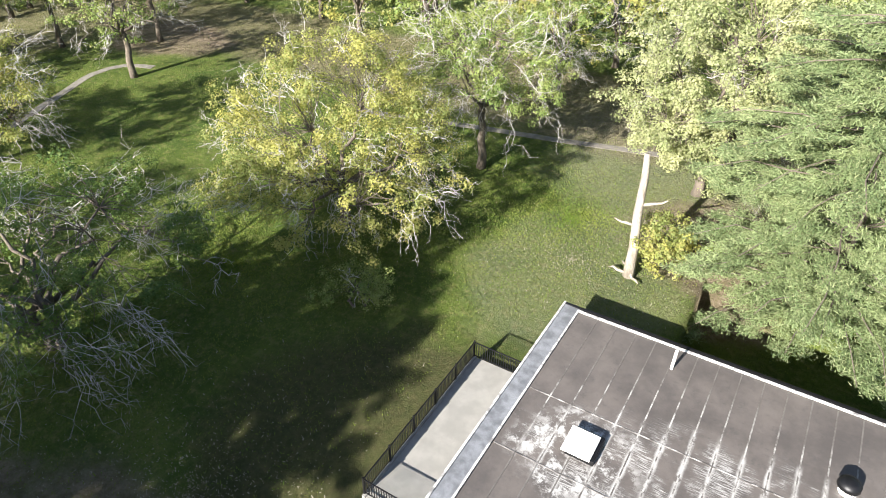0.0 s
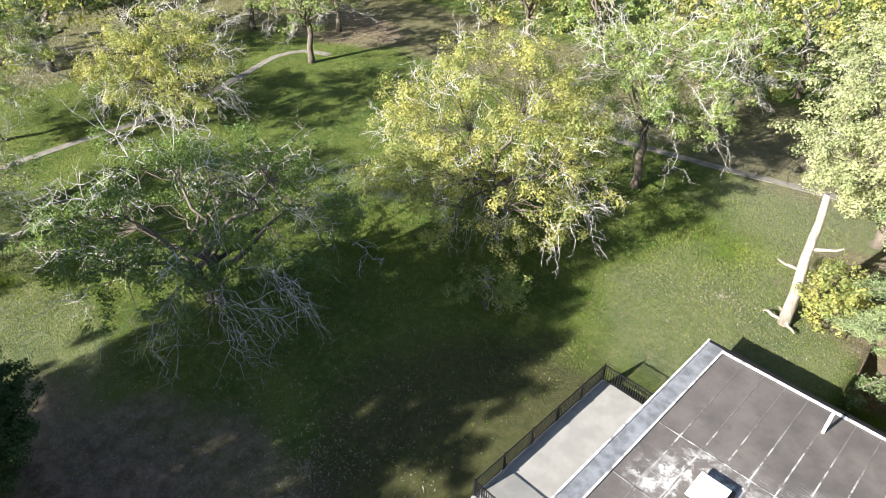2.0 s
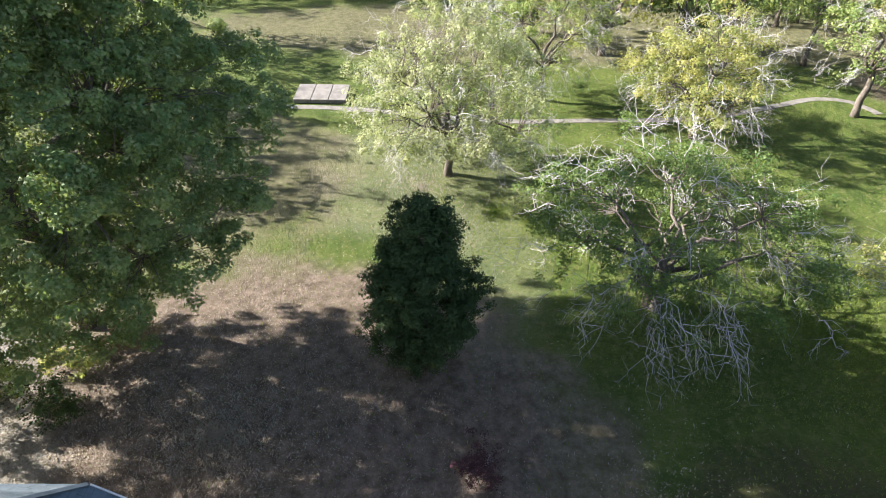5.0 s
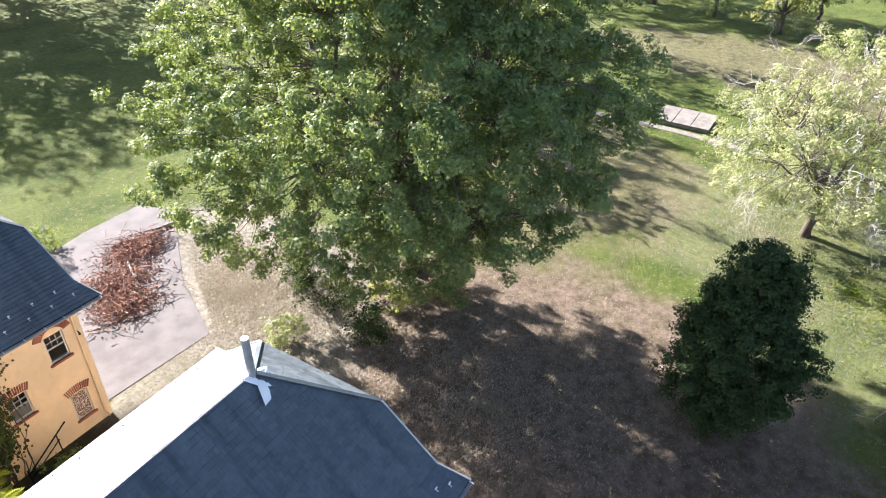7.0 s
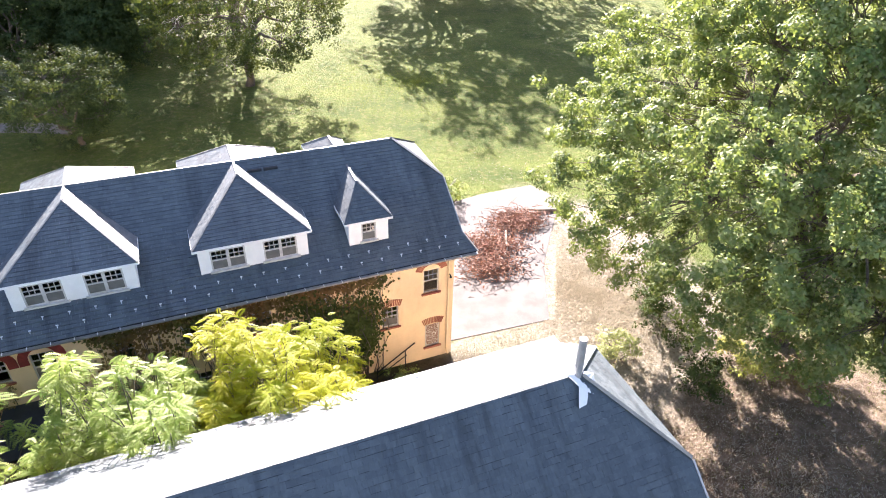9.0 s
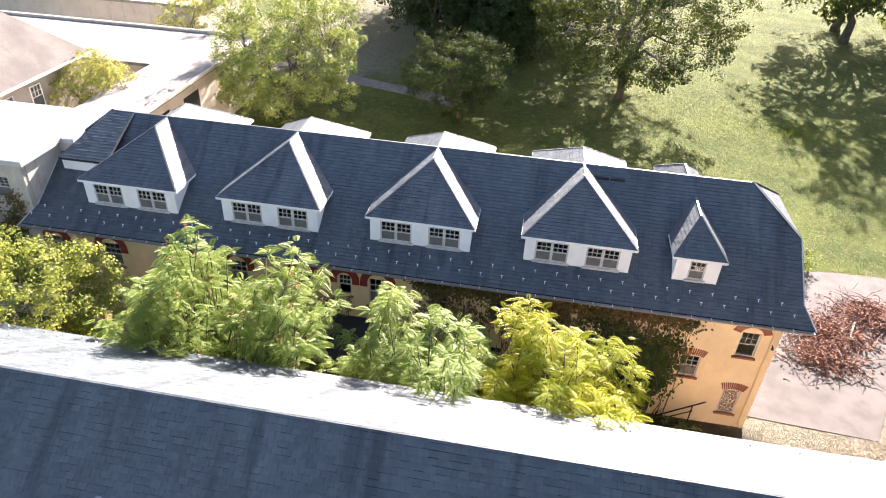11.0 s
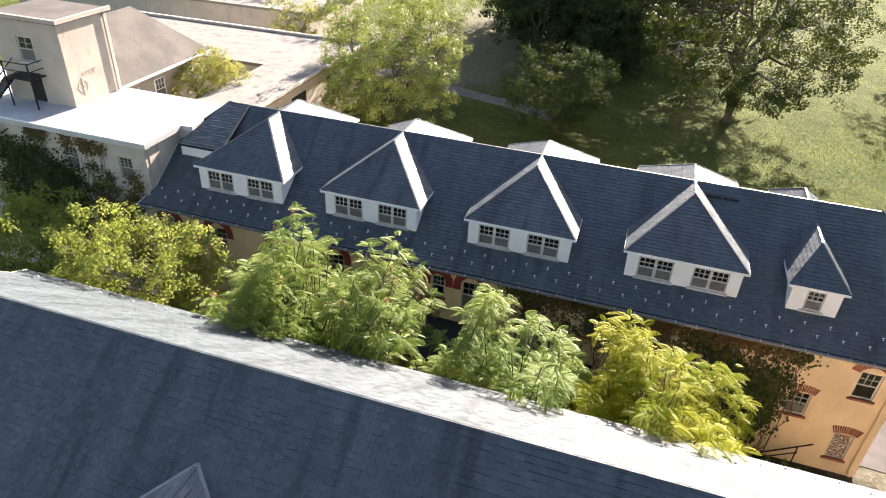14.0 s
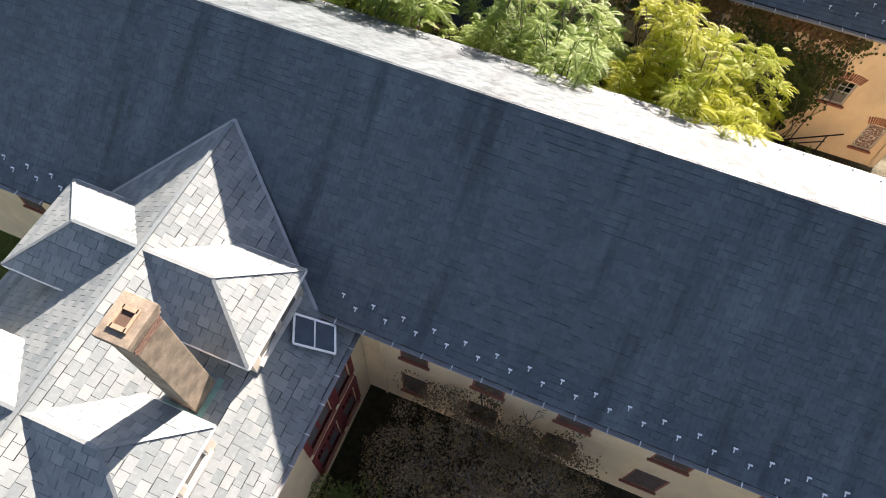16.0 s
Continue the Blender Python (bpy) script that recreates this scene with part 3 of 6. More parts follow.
def arch(parent, m, a0, a1, z, rise, deep, material, pieces=0, drop=0.0, name="arch"):
    """A curved band over an opening, from a0 to a1 with its springing at z: bricks on edge, or one painted band."""
    half, mid = (a1 - a0) / 2, (a0 + a1) / 2
    r = (half * half + rise * rise) / (2 * rise)
    c = z + rise - r
    span = math.asin(min(1.0, half / r))
    if rise >= half:
        span = math.pi / 2
    n = pieces or 14
    band = Geo()
    holder = None
    if pieces:
        holder = part(name, Geo().box(mid - 0.05, 0.0, c + r + 0.02, mid + 0.05, 0.005, c + r + 0.06, m), material, parent, "arch of red bricks on edge")
    for k in range(n):
        t0, t1 = -span + 2 * span * k / n, -span + 2 * span * (k + 1) / n
        if pieces:
            t0, t1 = t0 + 0.012, t1 - 0.012
        ring = []
        for y in (-0.01, 0.045):
            for t, q in ((t0, r), (t1, r), (t1, r + deep), (t0, r + deep)):
                ring.append((mid + q * math.sin(t), y, c + q * math.cos(t)))
        if pieces:
            part("brick", Geo().hexa(ring, m), material, holder)
        else:
            band.v += [tuple(m @ Vector(p)) for p in (ring[0], ring[3], ring[4], ring[7])]
            if k == n - 1:
                band.v += [tuple(m @ Vector(p)) for p in (ring[1], ring[2], ring[5], ring[6])]
    if not pieces:
        if drop:
            ends = [[m @ Vector((mid + k * h, y, z - drop)) for y in (-0.01, 0.045) for h in (half, half + deep)] for k in (-1, 1)]
            band.v = [tuple(p) for p in ends[0]] + band.v + [tuple(p) for p in ends[1]]
        last = len(band.v) // 4 - 1
        for k in range(last):
            a, b = 4 * k, 4 * k + 4
            band.f += [(a, a + 1, b + 1, b), (a + 2, b + 2, b + 3, a + 3), (a, b, b + 2, a + 2), (a + 1, a + 3, b + 3, b + 1)]
        band.f += [(0, 2, 3, 1), (4 * last, 4 * last + 1, 4 * last + 3, 4 * last + 2)]
        part(name, band, material, parent, "arched band painted dark red")


def snow_guards(spots, normal, parent, size=1.0):
    """Small metal tees near an eave: a strap on the slates with a raised cross plate at its upper end."""
    n = Vector(normal).normalized()
    up = Vector((0, -n.z if n.y > 0 else n.z, abs(n.y)))
    g = Geo()
    top = up * 0.14 * size
    g.bar(n * 0.012, top + n * 0.012, 0.034 * size, 0.02, n)
    g.bar(top, top + n * 0.10 * size, 0.034 * size, 0.034 * size, up)
    g.bar(top + n * 0.085 * size + Vector((-0.062 * size, 0, 0)), top + n * 0.085 * size + Vector((0.062 * size, 0, 0)), 0.05 * size, 0.045 * size, n)
    me = g.mesh("snow_guard", M["steel"])
    for p in spots:
        o = part("snow_guard", me, M["steel"], parent)
        o.location = p


def profile(d, half, ridge, eave, knee=1.1, lift=0.62):
    return ridge + (eave + lift - ridge) * d / (half - knee) if d < half - knee else eave + lift * (half - d) / knee


class LongRoof:
    """A slate roof along x with half-hipped ends and kicked eaves."""

    def __init__(self, parent, y, ridge, eave, half, x0, x1, end0, end1, hip0, hip1):
        self.y, self.ridge, self.eave, self.half = y, ridge, eave, half
        self.x0, self.x1, self.end0, self.end1, self.hip0, self.hip1 = x0, x1, end0, end1, hip0, hip1
        self.parent = parent
        self.knee = half - 1.1

    def z(self, d):
        return profile(d, self.half, self.ridge, self.eave)

    def at(self, x, d, s, lift=0.0):
        return (x, self.y + s * d, self.z(d) + lift)

    def faces(self, s):
        """The upper face and the kicked strip of one side."""
        k, h = self.knee, self.half
        up = [self.at(self.end0, 0, s), self.at(self.end1, 0, s), self.at(self.x1, self.hip1, s), self.at(self.x1, k, s), self.at(self.x0, k, s), self.at(self.x0, self.hip0, s)]
        low = [self.at(self.x0, k, s), self.at(self.x1, k, s), self.at(self.x1 + 0.45, h, s), self.at(self.x0 - 0.45, h, s)]
        return up, low

    def ends(self):
        out = []
        if self.end0 > self.x0:
            out.append([self.at(self.end0, 0, 1), self.at(self.x0, self.hip0, 1), self.at(self.x0, self.hip0, -1)])
        if self.end1 < self.x1:
            out.append([self.at(self.end1, 0, 1), self.at(self.x1, self.hip1, -1), self.at(self.x1, self.hip1, 1)])
        return out


def long_roof(parent, r, rng, picks):
    body = Geo()
    for s in (1, -1):
        for f in r.faces(s):
            body.slab(f if s > 0 else f[::-1], 0.14)
    for f in r.ends():
        body.slab(f, 0.14)
    roof = part("roof", body, M["under"], parent)
    for s in (1, -1):
        up, low = r.faces(s)
        slates(up, 0.30, 0.20, M["slate"], roof, rng, picks.get(s), 300 if s in picks else 0, tight=s < 0)
        slates(low, 0.30, 0.20, M["slate"], roof, rng, tight=s < 0)
    for f in r.ends():
        slates(f, 0.30, 0.20, M["slate"], roof, rng)
    caps = Geo()
    a, b = Vector(r.at(r.end0, 0, 1, -0.01)), Vector(r.at(r.end1, 0, 1, -0.01))
    caps.bar(a, b, 0.08, 0.05)
    for f in r.ends():
        caps.bar(Vector(f[0]) + Vector((0, 0, 0.05)), Vector(f[1]) + Vector((0, 0, 0.05)), 0.16, 0.04)
        caps.bar(Vector(f[0]) + Vector((0, 0, 0.05)), Vector(f[2]) + Vector((0, 0, 0.05)), 0.16, 0.04)
    part("ridge_cap", caps, M["slate"], roof)
    for s in (1, -1):
        for x, hip, k in ((r.x0, r.hip0, -1), (r.x1, r.hip1, 1)):
            p = [Vector(r.at(x + k * 0.02, hip, s, -0.06)), Vector(r.at(x + k * 0.02, r.knee, s, -0.06)), Vector(r.at(x + k * 0.45, r.half, s, -0.06))]
            part("bargeboard", Geo().bar(p[0], p[1], 0.05, 0.22).bar(p[1], p[2], 0.05, 0.22), M["trim"], roof, "weathered white bargeboard")
    return roof


def gutter(parent, a, b, out, straps=0.9):
    """A half-round gutter hung from straps, from a to b."""
    a, b, o = Vector(a), Vector(b), Vector(out)
    g = Geo()
    prof = [(o * 0.02 + Vector((0, 0, 0.02))), (o * 0.03 + Vector((0, 0, -0.09))), (o * 0.12 + Vector((0, 0, -0.10))), (o * 0.15 + Vector((0, 0, 0.01)))]
    for p, q in zip(prof, prof[1:]):
        n = (q - p).cross(b - a).normalized() * 0.008
        g.hexa([a + p, b + p, b + q, a + q, a + p + n, b + p + n, b + q + n, a + q + n])
    ob = part("gutter", g, M["gutter"], parent, "grey half-round gutter")
    s = Geo()
    n = int((b - a).length / straps)
    for k in range(n + 1):
        p = a.lerp(b, k / n)
        s.bar(p + Vector((0, 0, 0.02)), p + o * 0.17 + Vector((0, 0, 0.02)), 0.03, 0.02)
    part("gutter_straps", s, M["steel"], ob, kind="stuff")


# ---- the near long house (a) ----
rng = random.Random(7)
house_a = thing("slate_roofed_house", "long cream stuccoed house with dark slate half-hipped roof", "house", (8, -18.2, 0))
RA = LongRoof(house_a, -18.2, 11.73, 7.23, 6.08, -12.2, 27.2, -9.43, 24.4, 2.75, 2.75)
roof_a = long_roof(house_a, RA, rng, {1: lambda p: -1.5 < p.x < 5.5 and -14.6 < p.y})
A_WIN = [(4.2, 5.2, 4.55, 5.85), (1.55, 2.65, 4.55, 5.85), (-1.35, -0.2, 4.55, 5.85), (-4.5, -3.3, 4.55, 5.85), (-7.6, -6.5, 4.55, 5.85), (-10.4, -9.3, 4.55, 5.85),
         (4.2, 5.2, 1.2, 3.0), (1.55, 2.65, 1.2, 3.0), (-1.35, -0.2, 1.2, 3.0), (-4.5, -3.3, 1.2, 3.0), (-7.6, -6.5, 1.2, 3.0), (-10.4, -9.3, 1.2, 3.0),
         (19.3, 20.4, 4.55, 5.85), (22.2, 23.3, 4.55, 5.85)]
wall_with_openings("x", -12.95, 0.3, -11.5, 26.5, 0, 7.3, A_WIN, M["cream"], house_a, "cream stucco wall with stains")
wall_with_openings("x", -23.75, 0.3, -11.5, 26.5, 0, 7.3, [], M["cream"], house_a)
for x in (-11.53, 26.23):
    part("end_wall", Geo().slab([(x, -23.44, 0), (x, -12.96, 0), (x, -12.96, 7.2), (x, -15.2, 9.05), (x, -21.2, 9.05), (x, -23.44, 7.2)], 0.3, (1, 0, 0)), M["cream"], house_a)
part("soffit", Geo().box(-12.3, -12.64, 7.12, 27.3, -12.2, 7.17).box(-12.3, -24.2, 7.12, 27.3, -23.76, 7.17), M["trim"], house_a)
MA = turned("x", -12.65, 1)


def louvred(parent, m, a0, a1, z0, z1):
    """A shutter of sloping slats that fills an opening, with a brick sill."""
    g = Geo()
    g.box(a0, -0.12, z0, a0 + 0.08, -0.02, z1, m).box(a1 - 0.08, -0.12, z0, a1, -0.02, z1, m).box(a0, -0.12, z1 - 0.08, a1, -0.02, z1, m).box(a0, -0.12, z0, a1, -0.02, z0 + 0.08, m)
    ob = part("window", g, M["brick"], parent, "weathered brown louvred window")
    z = z0 + 0.12
    one = Geo().hexa([(a0 + 0.08, -0.10, 0), (a1 - 0.08, -0.10, 0), (a1 - 0.08, -0.02, -0.04), (a0 + 0.08, -0.02, -0.04),
                      (a0 + 0.08, -0.10, 0.02), (a1 - 0.08, -0.10, 0.02), (a1 - 0.08, -0.02, -0.02), (a0 + 0.08, -0.02, -0.02)], m).mesh("slat", M["louvre"])
    while z < z1 - 0.08:
        s = new("slat", one)
        s.parent = ob
        s.location = (0, 0, z)
        z += 0.09
    # near-black sheet holds the shade behind the slats
    part("backing", Geo().box(a0, -0.16, z0, a1, -0.125, z1, m), M["dark"], ob)
    part("sill", Geo().box(a0 - 0.06, -0.06, z0 - 0.09, a1 + 0.06, 0.08, z0, m), M["brick"], ob)


M["louvre"] = plain("weathered_brown_louvre", (0.16, 0.105, 0.075), 0.8, vary=0.35)
for o in A_WIN:
    louvred(house_a, MA, *o)
gutter(house_a, (7.9, -12.12, 7.2), (-12.6, -12.12, 7.2), (0, 1, 0))
gutter(house_a, (27.4, -12.12, 7.2), (17.6, -12.12, 7.2), (0, 1, 0))
spots = [RA.at(7.0 - 0.486 * i, 5.76 if i % 2 else 5.53, 1, 0.02) for i in range(40)]
spots += [RA.at(15.66 + 0.47 * i, 5.65 if i % 2 else 5.42, 1, 0.02) for i in range(24)]
snow_guards(spots, (0, 0.45, 0.9), house_a, 0.95)
snow_guards([RA.at(-12 + 0.85 * i, 5.55 if i % 2 else 5.85, -1, 0.02) for i in range(46)], (0, -0.45, 0.9), house_a, 0.7)
part("downpipe", Geo().tube([(5.85, -12.58, 7.1), (5.85, -12.58, 0.2)], [0.05], 8), M["cream"], house_a)
# vent pipe and torn flashing at the ridge's end
part("vent_pipe", Geo().tube([(-9.39, -18.2, 11.6), (-9.36, -18.2, 13.2)], [0.13, 0.13], 12), M["gutter"], house_a, "short grey vent pipe", smooth=False)
fl = Geo()
fl.slab([(-8.95, -18.2, 11.86), (-9.3, -17.75, 11.5), (-9.75, -17.6, 11.25), (-10.0, -18.2, 11.55), (-9.5, -18.75, 11.45)], 0.01)
fl.slab([(-9.2, -17.8, 11.6), (-8.95, -17.3, 11.25), (-9.3, -17.4, 11.2), (-9.6, -17.8, 11.4)], 0.01)
part("flashing", fl, M["white"], house_a, "torn pale metal flashing")

# ---- the slate wing with dormers (c) ----
wing = thing("dormered_wing", "wing with light grey slate roof, dormers and tall chimney", "house", (11.93, -4, 0))
CX, CZ, CE, CH = 11.93, 9.87, 6.50, 5.5


def wing_z(d):
    return CZ - 0.613 * d


def wing_faces(s, y0, y1):
    def p(d, y):
        return (CX + s * d, y, wing_z(d))
    # the head runs into the long house's roof; below its eave the slope goes on to the wall
    up = [p(0, -18.2 + (11.73 - CZ) / 0.7797), p(4.31, -12.12), p(4.31, y1), p(0, y1)]
    low = [p(4.31, -12.6), p(CH, -12.6), p(CH, y1), p(4.31, y1)]
    return up, low


wbody = Geo()
for s in (1, -1):
    for f in wing_faces(s, 0, 7.0):
        wbody.slab(f, 0.14)
roof_c = part("roof", wbody, M["under_grey"], wing)
used = 0
for s in (-1, 1):
    up, low = wing_faces(s, 0, 7.0)
    near = lambda p: p.y < -3.0
    used += slates(up, 0.36, 0.28, M["slate_grey"], roof_c, rng, near, 300 - used if s < 0 else 0, 0.02)
    used += slates(low, 0.36, 0.28, M["slate_grey"], roof_c, rng, near, 300 - used if s < 0 else 0, 0.02)
part("ridge_cap", Geo().bar((CX, -15.7, CZ + 0.04), (CX, 7.0, CZ + 0.04), 0.12, 0.03), M["slate_grey"], roof_c)
val = Geo()
for s in (-1, 1):
    pts = [Vector(p) + Vector((0, 0, 0.045)) for p in (wing_faces(s, 0, 7)[0][0], wing_faces(s, 0, 7)[0][1])]
    val.bar(pts[0], pts[1], 0.10, 0.02)
part("valley_flashing", val, M["gutter"], roof_c)
C_WIN = [(-11.6, -10.7, 3.9, 5.8), (-10.3, -8.9, 3.9, 5.8), (-6.6, -5.2, 3.9, 5.8), (-11.6, -10.7, 1.0, 3.0), (-10.3, -8.9, 1.0, 3.0)]
wall_with_openings("y", 6.6, 0.3, -12.6, 6.69, 0, 6.55, C_WIN, M["cream"], wing)
wall_with_openings("y", 16.95, 0.3, -12.6, 6.69, 0, 6.55, [], M["cream"], wing)
part("end_wall", Geo().slab([(6.9, 6.7, 0), (16.95, 6.7, 0), (16.95, 6.7, 6.6), (CX, 6.7, 9.6), (6.9, 6.7, 6.6)], 0.3, (0, 1, 0)), M["cream"], wing)
MC = turned("y", 6.6, -1)
for o in C_WIN:
    sash_window(wing, MC, *o, units=2 if o[1] - o[0] > 1.2 else 1, frame_mat=M["red"], sill="brick")
    part("surround", Geo().box(o[0] - 0.22, -0.01, o[3], o[1] + 0.22, 0.05, o[3] + 0.30, MC).box(o[0] - 0.22, -0.01, o[2], o[0], 0.05, o[3], MC).box(o[1], -0.01, o[2], o[1] + 0.22, 0.05, o[3], MC), M["red"], wing, "dark red painted surround")
gutter(wing, (6.43, -12.6, 6.47), (6.43, 7.0, 6.47), (-1, 0, 0))
part("downpipe", Geo().tube([(6.5, -6.9, 6.4), (6.5, -6.9, 0.2)], [0.05], 8), M["cream"], wing)


def hip_dormer(parent, roof, origin, along, out, half, depth, wall_z, eave, top, back, roof_at, slate_mat, width, course, rng, windows, wall_mat, over=0.22, picked=None, budget=0, units=2, frame_mat=None, wall_label=""):
    """A dormer with a hipped slate roof. origin: the middle of its front on plan; along, out: unit ways on plan; top: ridge height;
    depth: how far behind the front its hip starts; back: how far behind the front its ridge meets the main roof."""
    o, a, w = Vector((*origin, 0)), Vector((*along, 0)), Vector((*out, 0))
    P = lambda s, d, z: o + a * s - w * d + Vector((0, 0, z))
    he, fe = half + over, -over * 0.6
    side_back = roof_at(eave)
    front = [P(-he, fe, eave), P(he, fe, eave), P(0, depth, top)]
    left = [P(-he, fe, eave), P(0, depth, top), P(0, back, top), P(-he, side_back, eave)]
    right = [P(he, fe, eave), P(he, side_back, eave), P(0, back, top), P(0, depth, top)]
    body = Geo()
    for f in (front, left, right):
        n = (f[1] - f[0]).cross(f[2] - f[0])
        body.slab(f if n.z > 0 else f[::-1], 0.07)
    dr = part("dormer_roof", body, M["under"], parent)
    n = 0
    for f in (front, left, right):
        n += slates(f, width, course, slate_mat, dr, rng, picked, budget - n)
    caps = Geo()
    wide = 0.10 if width > 0.31 else 0.09
    for p, q, w_cap in ((P(-he, fe, eave), P(0, depth, top), wide), (P(he, fe, eave), P(0, depth, top), wide), (P(0, depth, top), P(0, back, top), 0.10)):
        caps.bar(p + Vector((0, 0, 0.03)), q + Vector((0, 0, 0.03)), w_cap, 0.02)
    part("hip_cap", caps, slate_mat, dr)
    trim = Geo()
    trim.bar(P(-he, fe, eave - 0.05), P(he, fe, eave - 0.05), 0.05, 0.11)
    trim.bar(P(-he, fe, eave - 0.05), P(-he, side_back, eave - 0.05), 0.05, 0.11)
    trim.bar(P(he, fe, eave - 0.05), P(he, side_back, eave - 0.05), 0.05, 0.11)
    part("fascia", trim, M["white"], dr)
    # cheeks and front with its openings
    m = Matrix.Translation(o) @ Matrix((a, w, Vector((0, 0, 1)))).transposed().to_4x4()
    z0, z1 = windows[0][2], windows[0][3]
    fr = panel([-half, half] + [e for q in windows for e in (q[0], q[1])], [wall_z - 0.3, z0, z1, eave],
               lambda x, z: not any(q[0] < x < q[1] and q[2] < z < q[3] for q in windows), -0.12, 0, m)
    part("dormer_front", fr, wall_mat, parent, wall_label)
    for s in (-1, 1):
        c = [P(s * half, 0.12, wall_z - 0.3), P(s * half, side_back, eave - 0.05), P(s * half, 0.12, eave)]
        c2 = [P(s * half, 0.12, wall_z - 0.3), P(s * half, side_back + 0.3, eave - 0.4), P(s * half, side_back, eave), P(s * half, 0.12, eave)]
        part("dormer_cheek", Geo().slab(c2, 0.1, tuple(a * -s)), wall_mat, parent)
    for q in windows:
        sash_window(parent, m, *q, units=units if q[1] - q[0] > 1.2 else 1, frame_mat=frame_mat, deep=0.04)
    # floor and back wall of near-black: the room's shade is in their colour
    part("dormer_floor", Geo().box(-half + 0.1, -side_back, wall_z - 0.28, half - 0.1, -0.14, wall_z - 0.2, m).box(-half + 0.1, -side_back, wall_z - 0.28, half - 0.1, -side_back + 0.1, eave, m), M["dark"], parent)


for yc, s in ((-11.0, -1), (-6.2, -1), (-11.0, 1), (-6.2, 1), (-1.4, -1)):
    hip_dormer(wing, roof_c, (CX + s * 3.8, yc), (0, 1), (s, 0), 1.35, 1.6, 7.54, 8.75, 9.80, 3.75, lambda z: 3.8 - (CZ - z) / 0.613,
               M["slate_grey"], 0.36, 0.28, rng, [(-1.05, -0.1, 7.75, 8.62), (0.1, 1.05, 7.75, 8.62)], M["grey_stucco"], 0.25,
               (lambda p: p.y < -5) if s < 0 else None, 60 if s < 0 else 0, 1, M["trim"])
# an open casement sash propped outside the first dormer
sash = thing("casement_sash", "loose white two-pane window sash lying on the slates", "window sash", (7.3, -11.35, 7.6))
cas = [Vector(p) for p in ((8.02, -11.62, 7.70), (6.95, -11.95, 7.05), (6.6, -11.22, 6.86), (7.68, -10.85, 7.50))]
g = Geo()
for i in range(4):
    g.bar(cas[i], cas[(i + 1) % 4], 0.06, 0.05)
g.bar((cas[0] + cas[1]) / 2, (cas[2] + cas[3]) / 2, 0.04, 0.04)
part("sash_frame", g, M["white"], sash)
part("pane", Geo().slab(cas, 0.012), M["lying_glass"], sash)
# chimney
chim = Geo()
chim.box(8.87, -8.91, 7.4, 9.53, -8.0, 12.6)
stack = part("chimney", chim, M["chimney"], wing, "tall roughly rendered brick chimney", bevel=0.02)
cap = Geo().box(8.82, -8.96, 12.55, 9.58, -7.95, 12.72).box(8.78, -9.0, 12.72, 9.62, -7.91, 12.9)
part("chimney_cap", cap, M["chimney"], stack, bevel=0.015)
part("flue", Geo().box(9.02, -8.72, 12.88, 9.38, -8.62, 12.96).box(9.02, -8.28, 12.88, 9.38, -8.18, 12.96).box(8.98, -8.72, 12.88, 9.05, -8.18, 12.96).box(9.35, -8.72, 12.88, 9.42, -8.18, 12.96), M["flue"], stack)
# flat plate on the cap; the shaft's dark depth is in its colour
part("flue_shaft", Geo().box(9.05, -8.62, 12.905, 9.35, -8.28, 12.91), M["flue_hole"], stack)
one = Geo().box(-0.015, -0.05, -0.032, 0.015, 0.05, 0.032).mesh("brick", M["old_brick"])
for k in range(24):
    ob = new("brick", one)
    ob.parent = stack
    ob.location = (8.865, -8.85 + 0.112 * (k % 8) + (0.03 if k // 8 == 1 else 0.0), 12.27 + 0.085 * (k // 8))
part("chimney_flashing", Geo().bar((8.8, -9.05, 8.0), (8.8, -7.85, 8.0), 0.2, 0.03).bar((8.8, -7.86, 8.02), (9.6, -7.86, 8.51), 0.16, 0.03), M["copper"], wing, "green copper flashing")

# ---- the far long house with big dormers (b) ----
house_b = thing("dormered_house", "long two-storey cream house with dark slate roof and white dormers", "house", (8, -37.79, 0))
RB = LongRoof(house_b, -37.79, 11.32, 7.19, 6.18, -11.95, 26.9, -9.75, 24.95, 2.3, 2.2)
roof_b = long_roof(house_b, RB, rng, {1: lambda p: -12 < p.x < -8 and p.y > -36})
B_UP = [(11.65, 12.55, 4.9, 6.35), (9.6, 10.3, 5.1, 6.35), (7.7, 8.7, 4.7, 6.35), (25.5, 26.3, 4.9, 6.3), (22.3, 23.3, 4.9, 6.3), (18.4, 19.4, 4.9, 6.3), (15.2, 16.2, 4.9, 6.3),
        (4.6, 5.5, 4.7, 6.2), (1.6, 2.5, 4.7, 6.2), (-1.6, -0.7, 4.7, 6.2), (-4.4, -3.5, 4.7, 6.2), (-10.45, -9.55, 4.75, 6.25)]
B_LOW = [(-8.15, -7.2, 3.0, 4.35), (-10.55, -9.7, 0.9, 2.5), (-4.4, -3.5, 1.4, 3.0), (-1.6, -0.7, 1.4, 3.0), (1.6, 2.5, 1.4, 3.0), (4.6, 5.5, 1.4, 3.0), (11.65, 12.55, 1.4, 3.0)]
wall_with_openings("x", -32.4, 0.3, -11.3, 26.65, 0, 7.2, B_UP + B_LOW, M["cream"], house_b, "cream stucco wall with stains and ivy")
wall_with_openings("x", -43.5, 0.3, -11.3, 26.65, 0, 7.2, [], M["cream"], house_b)
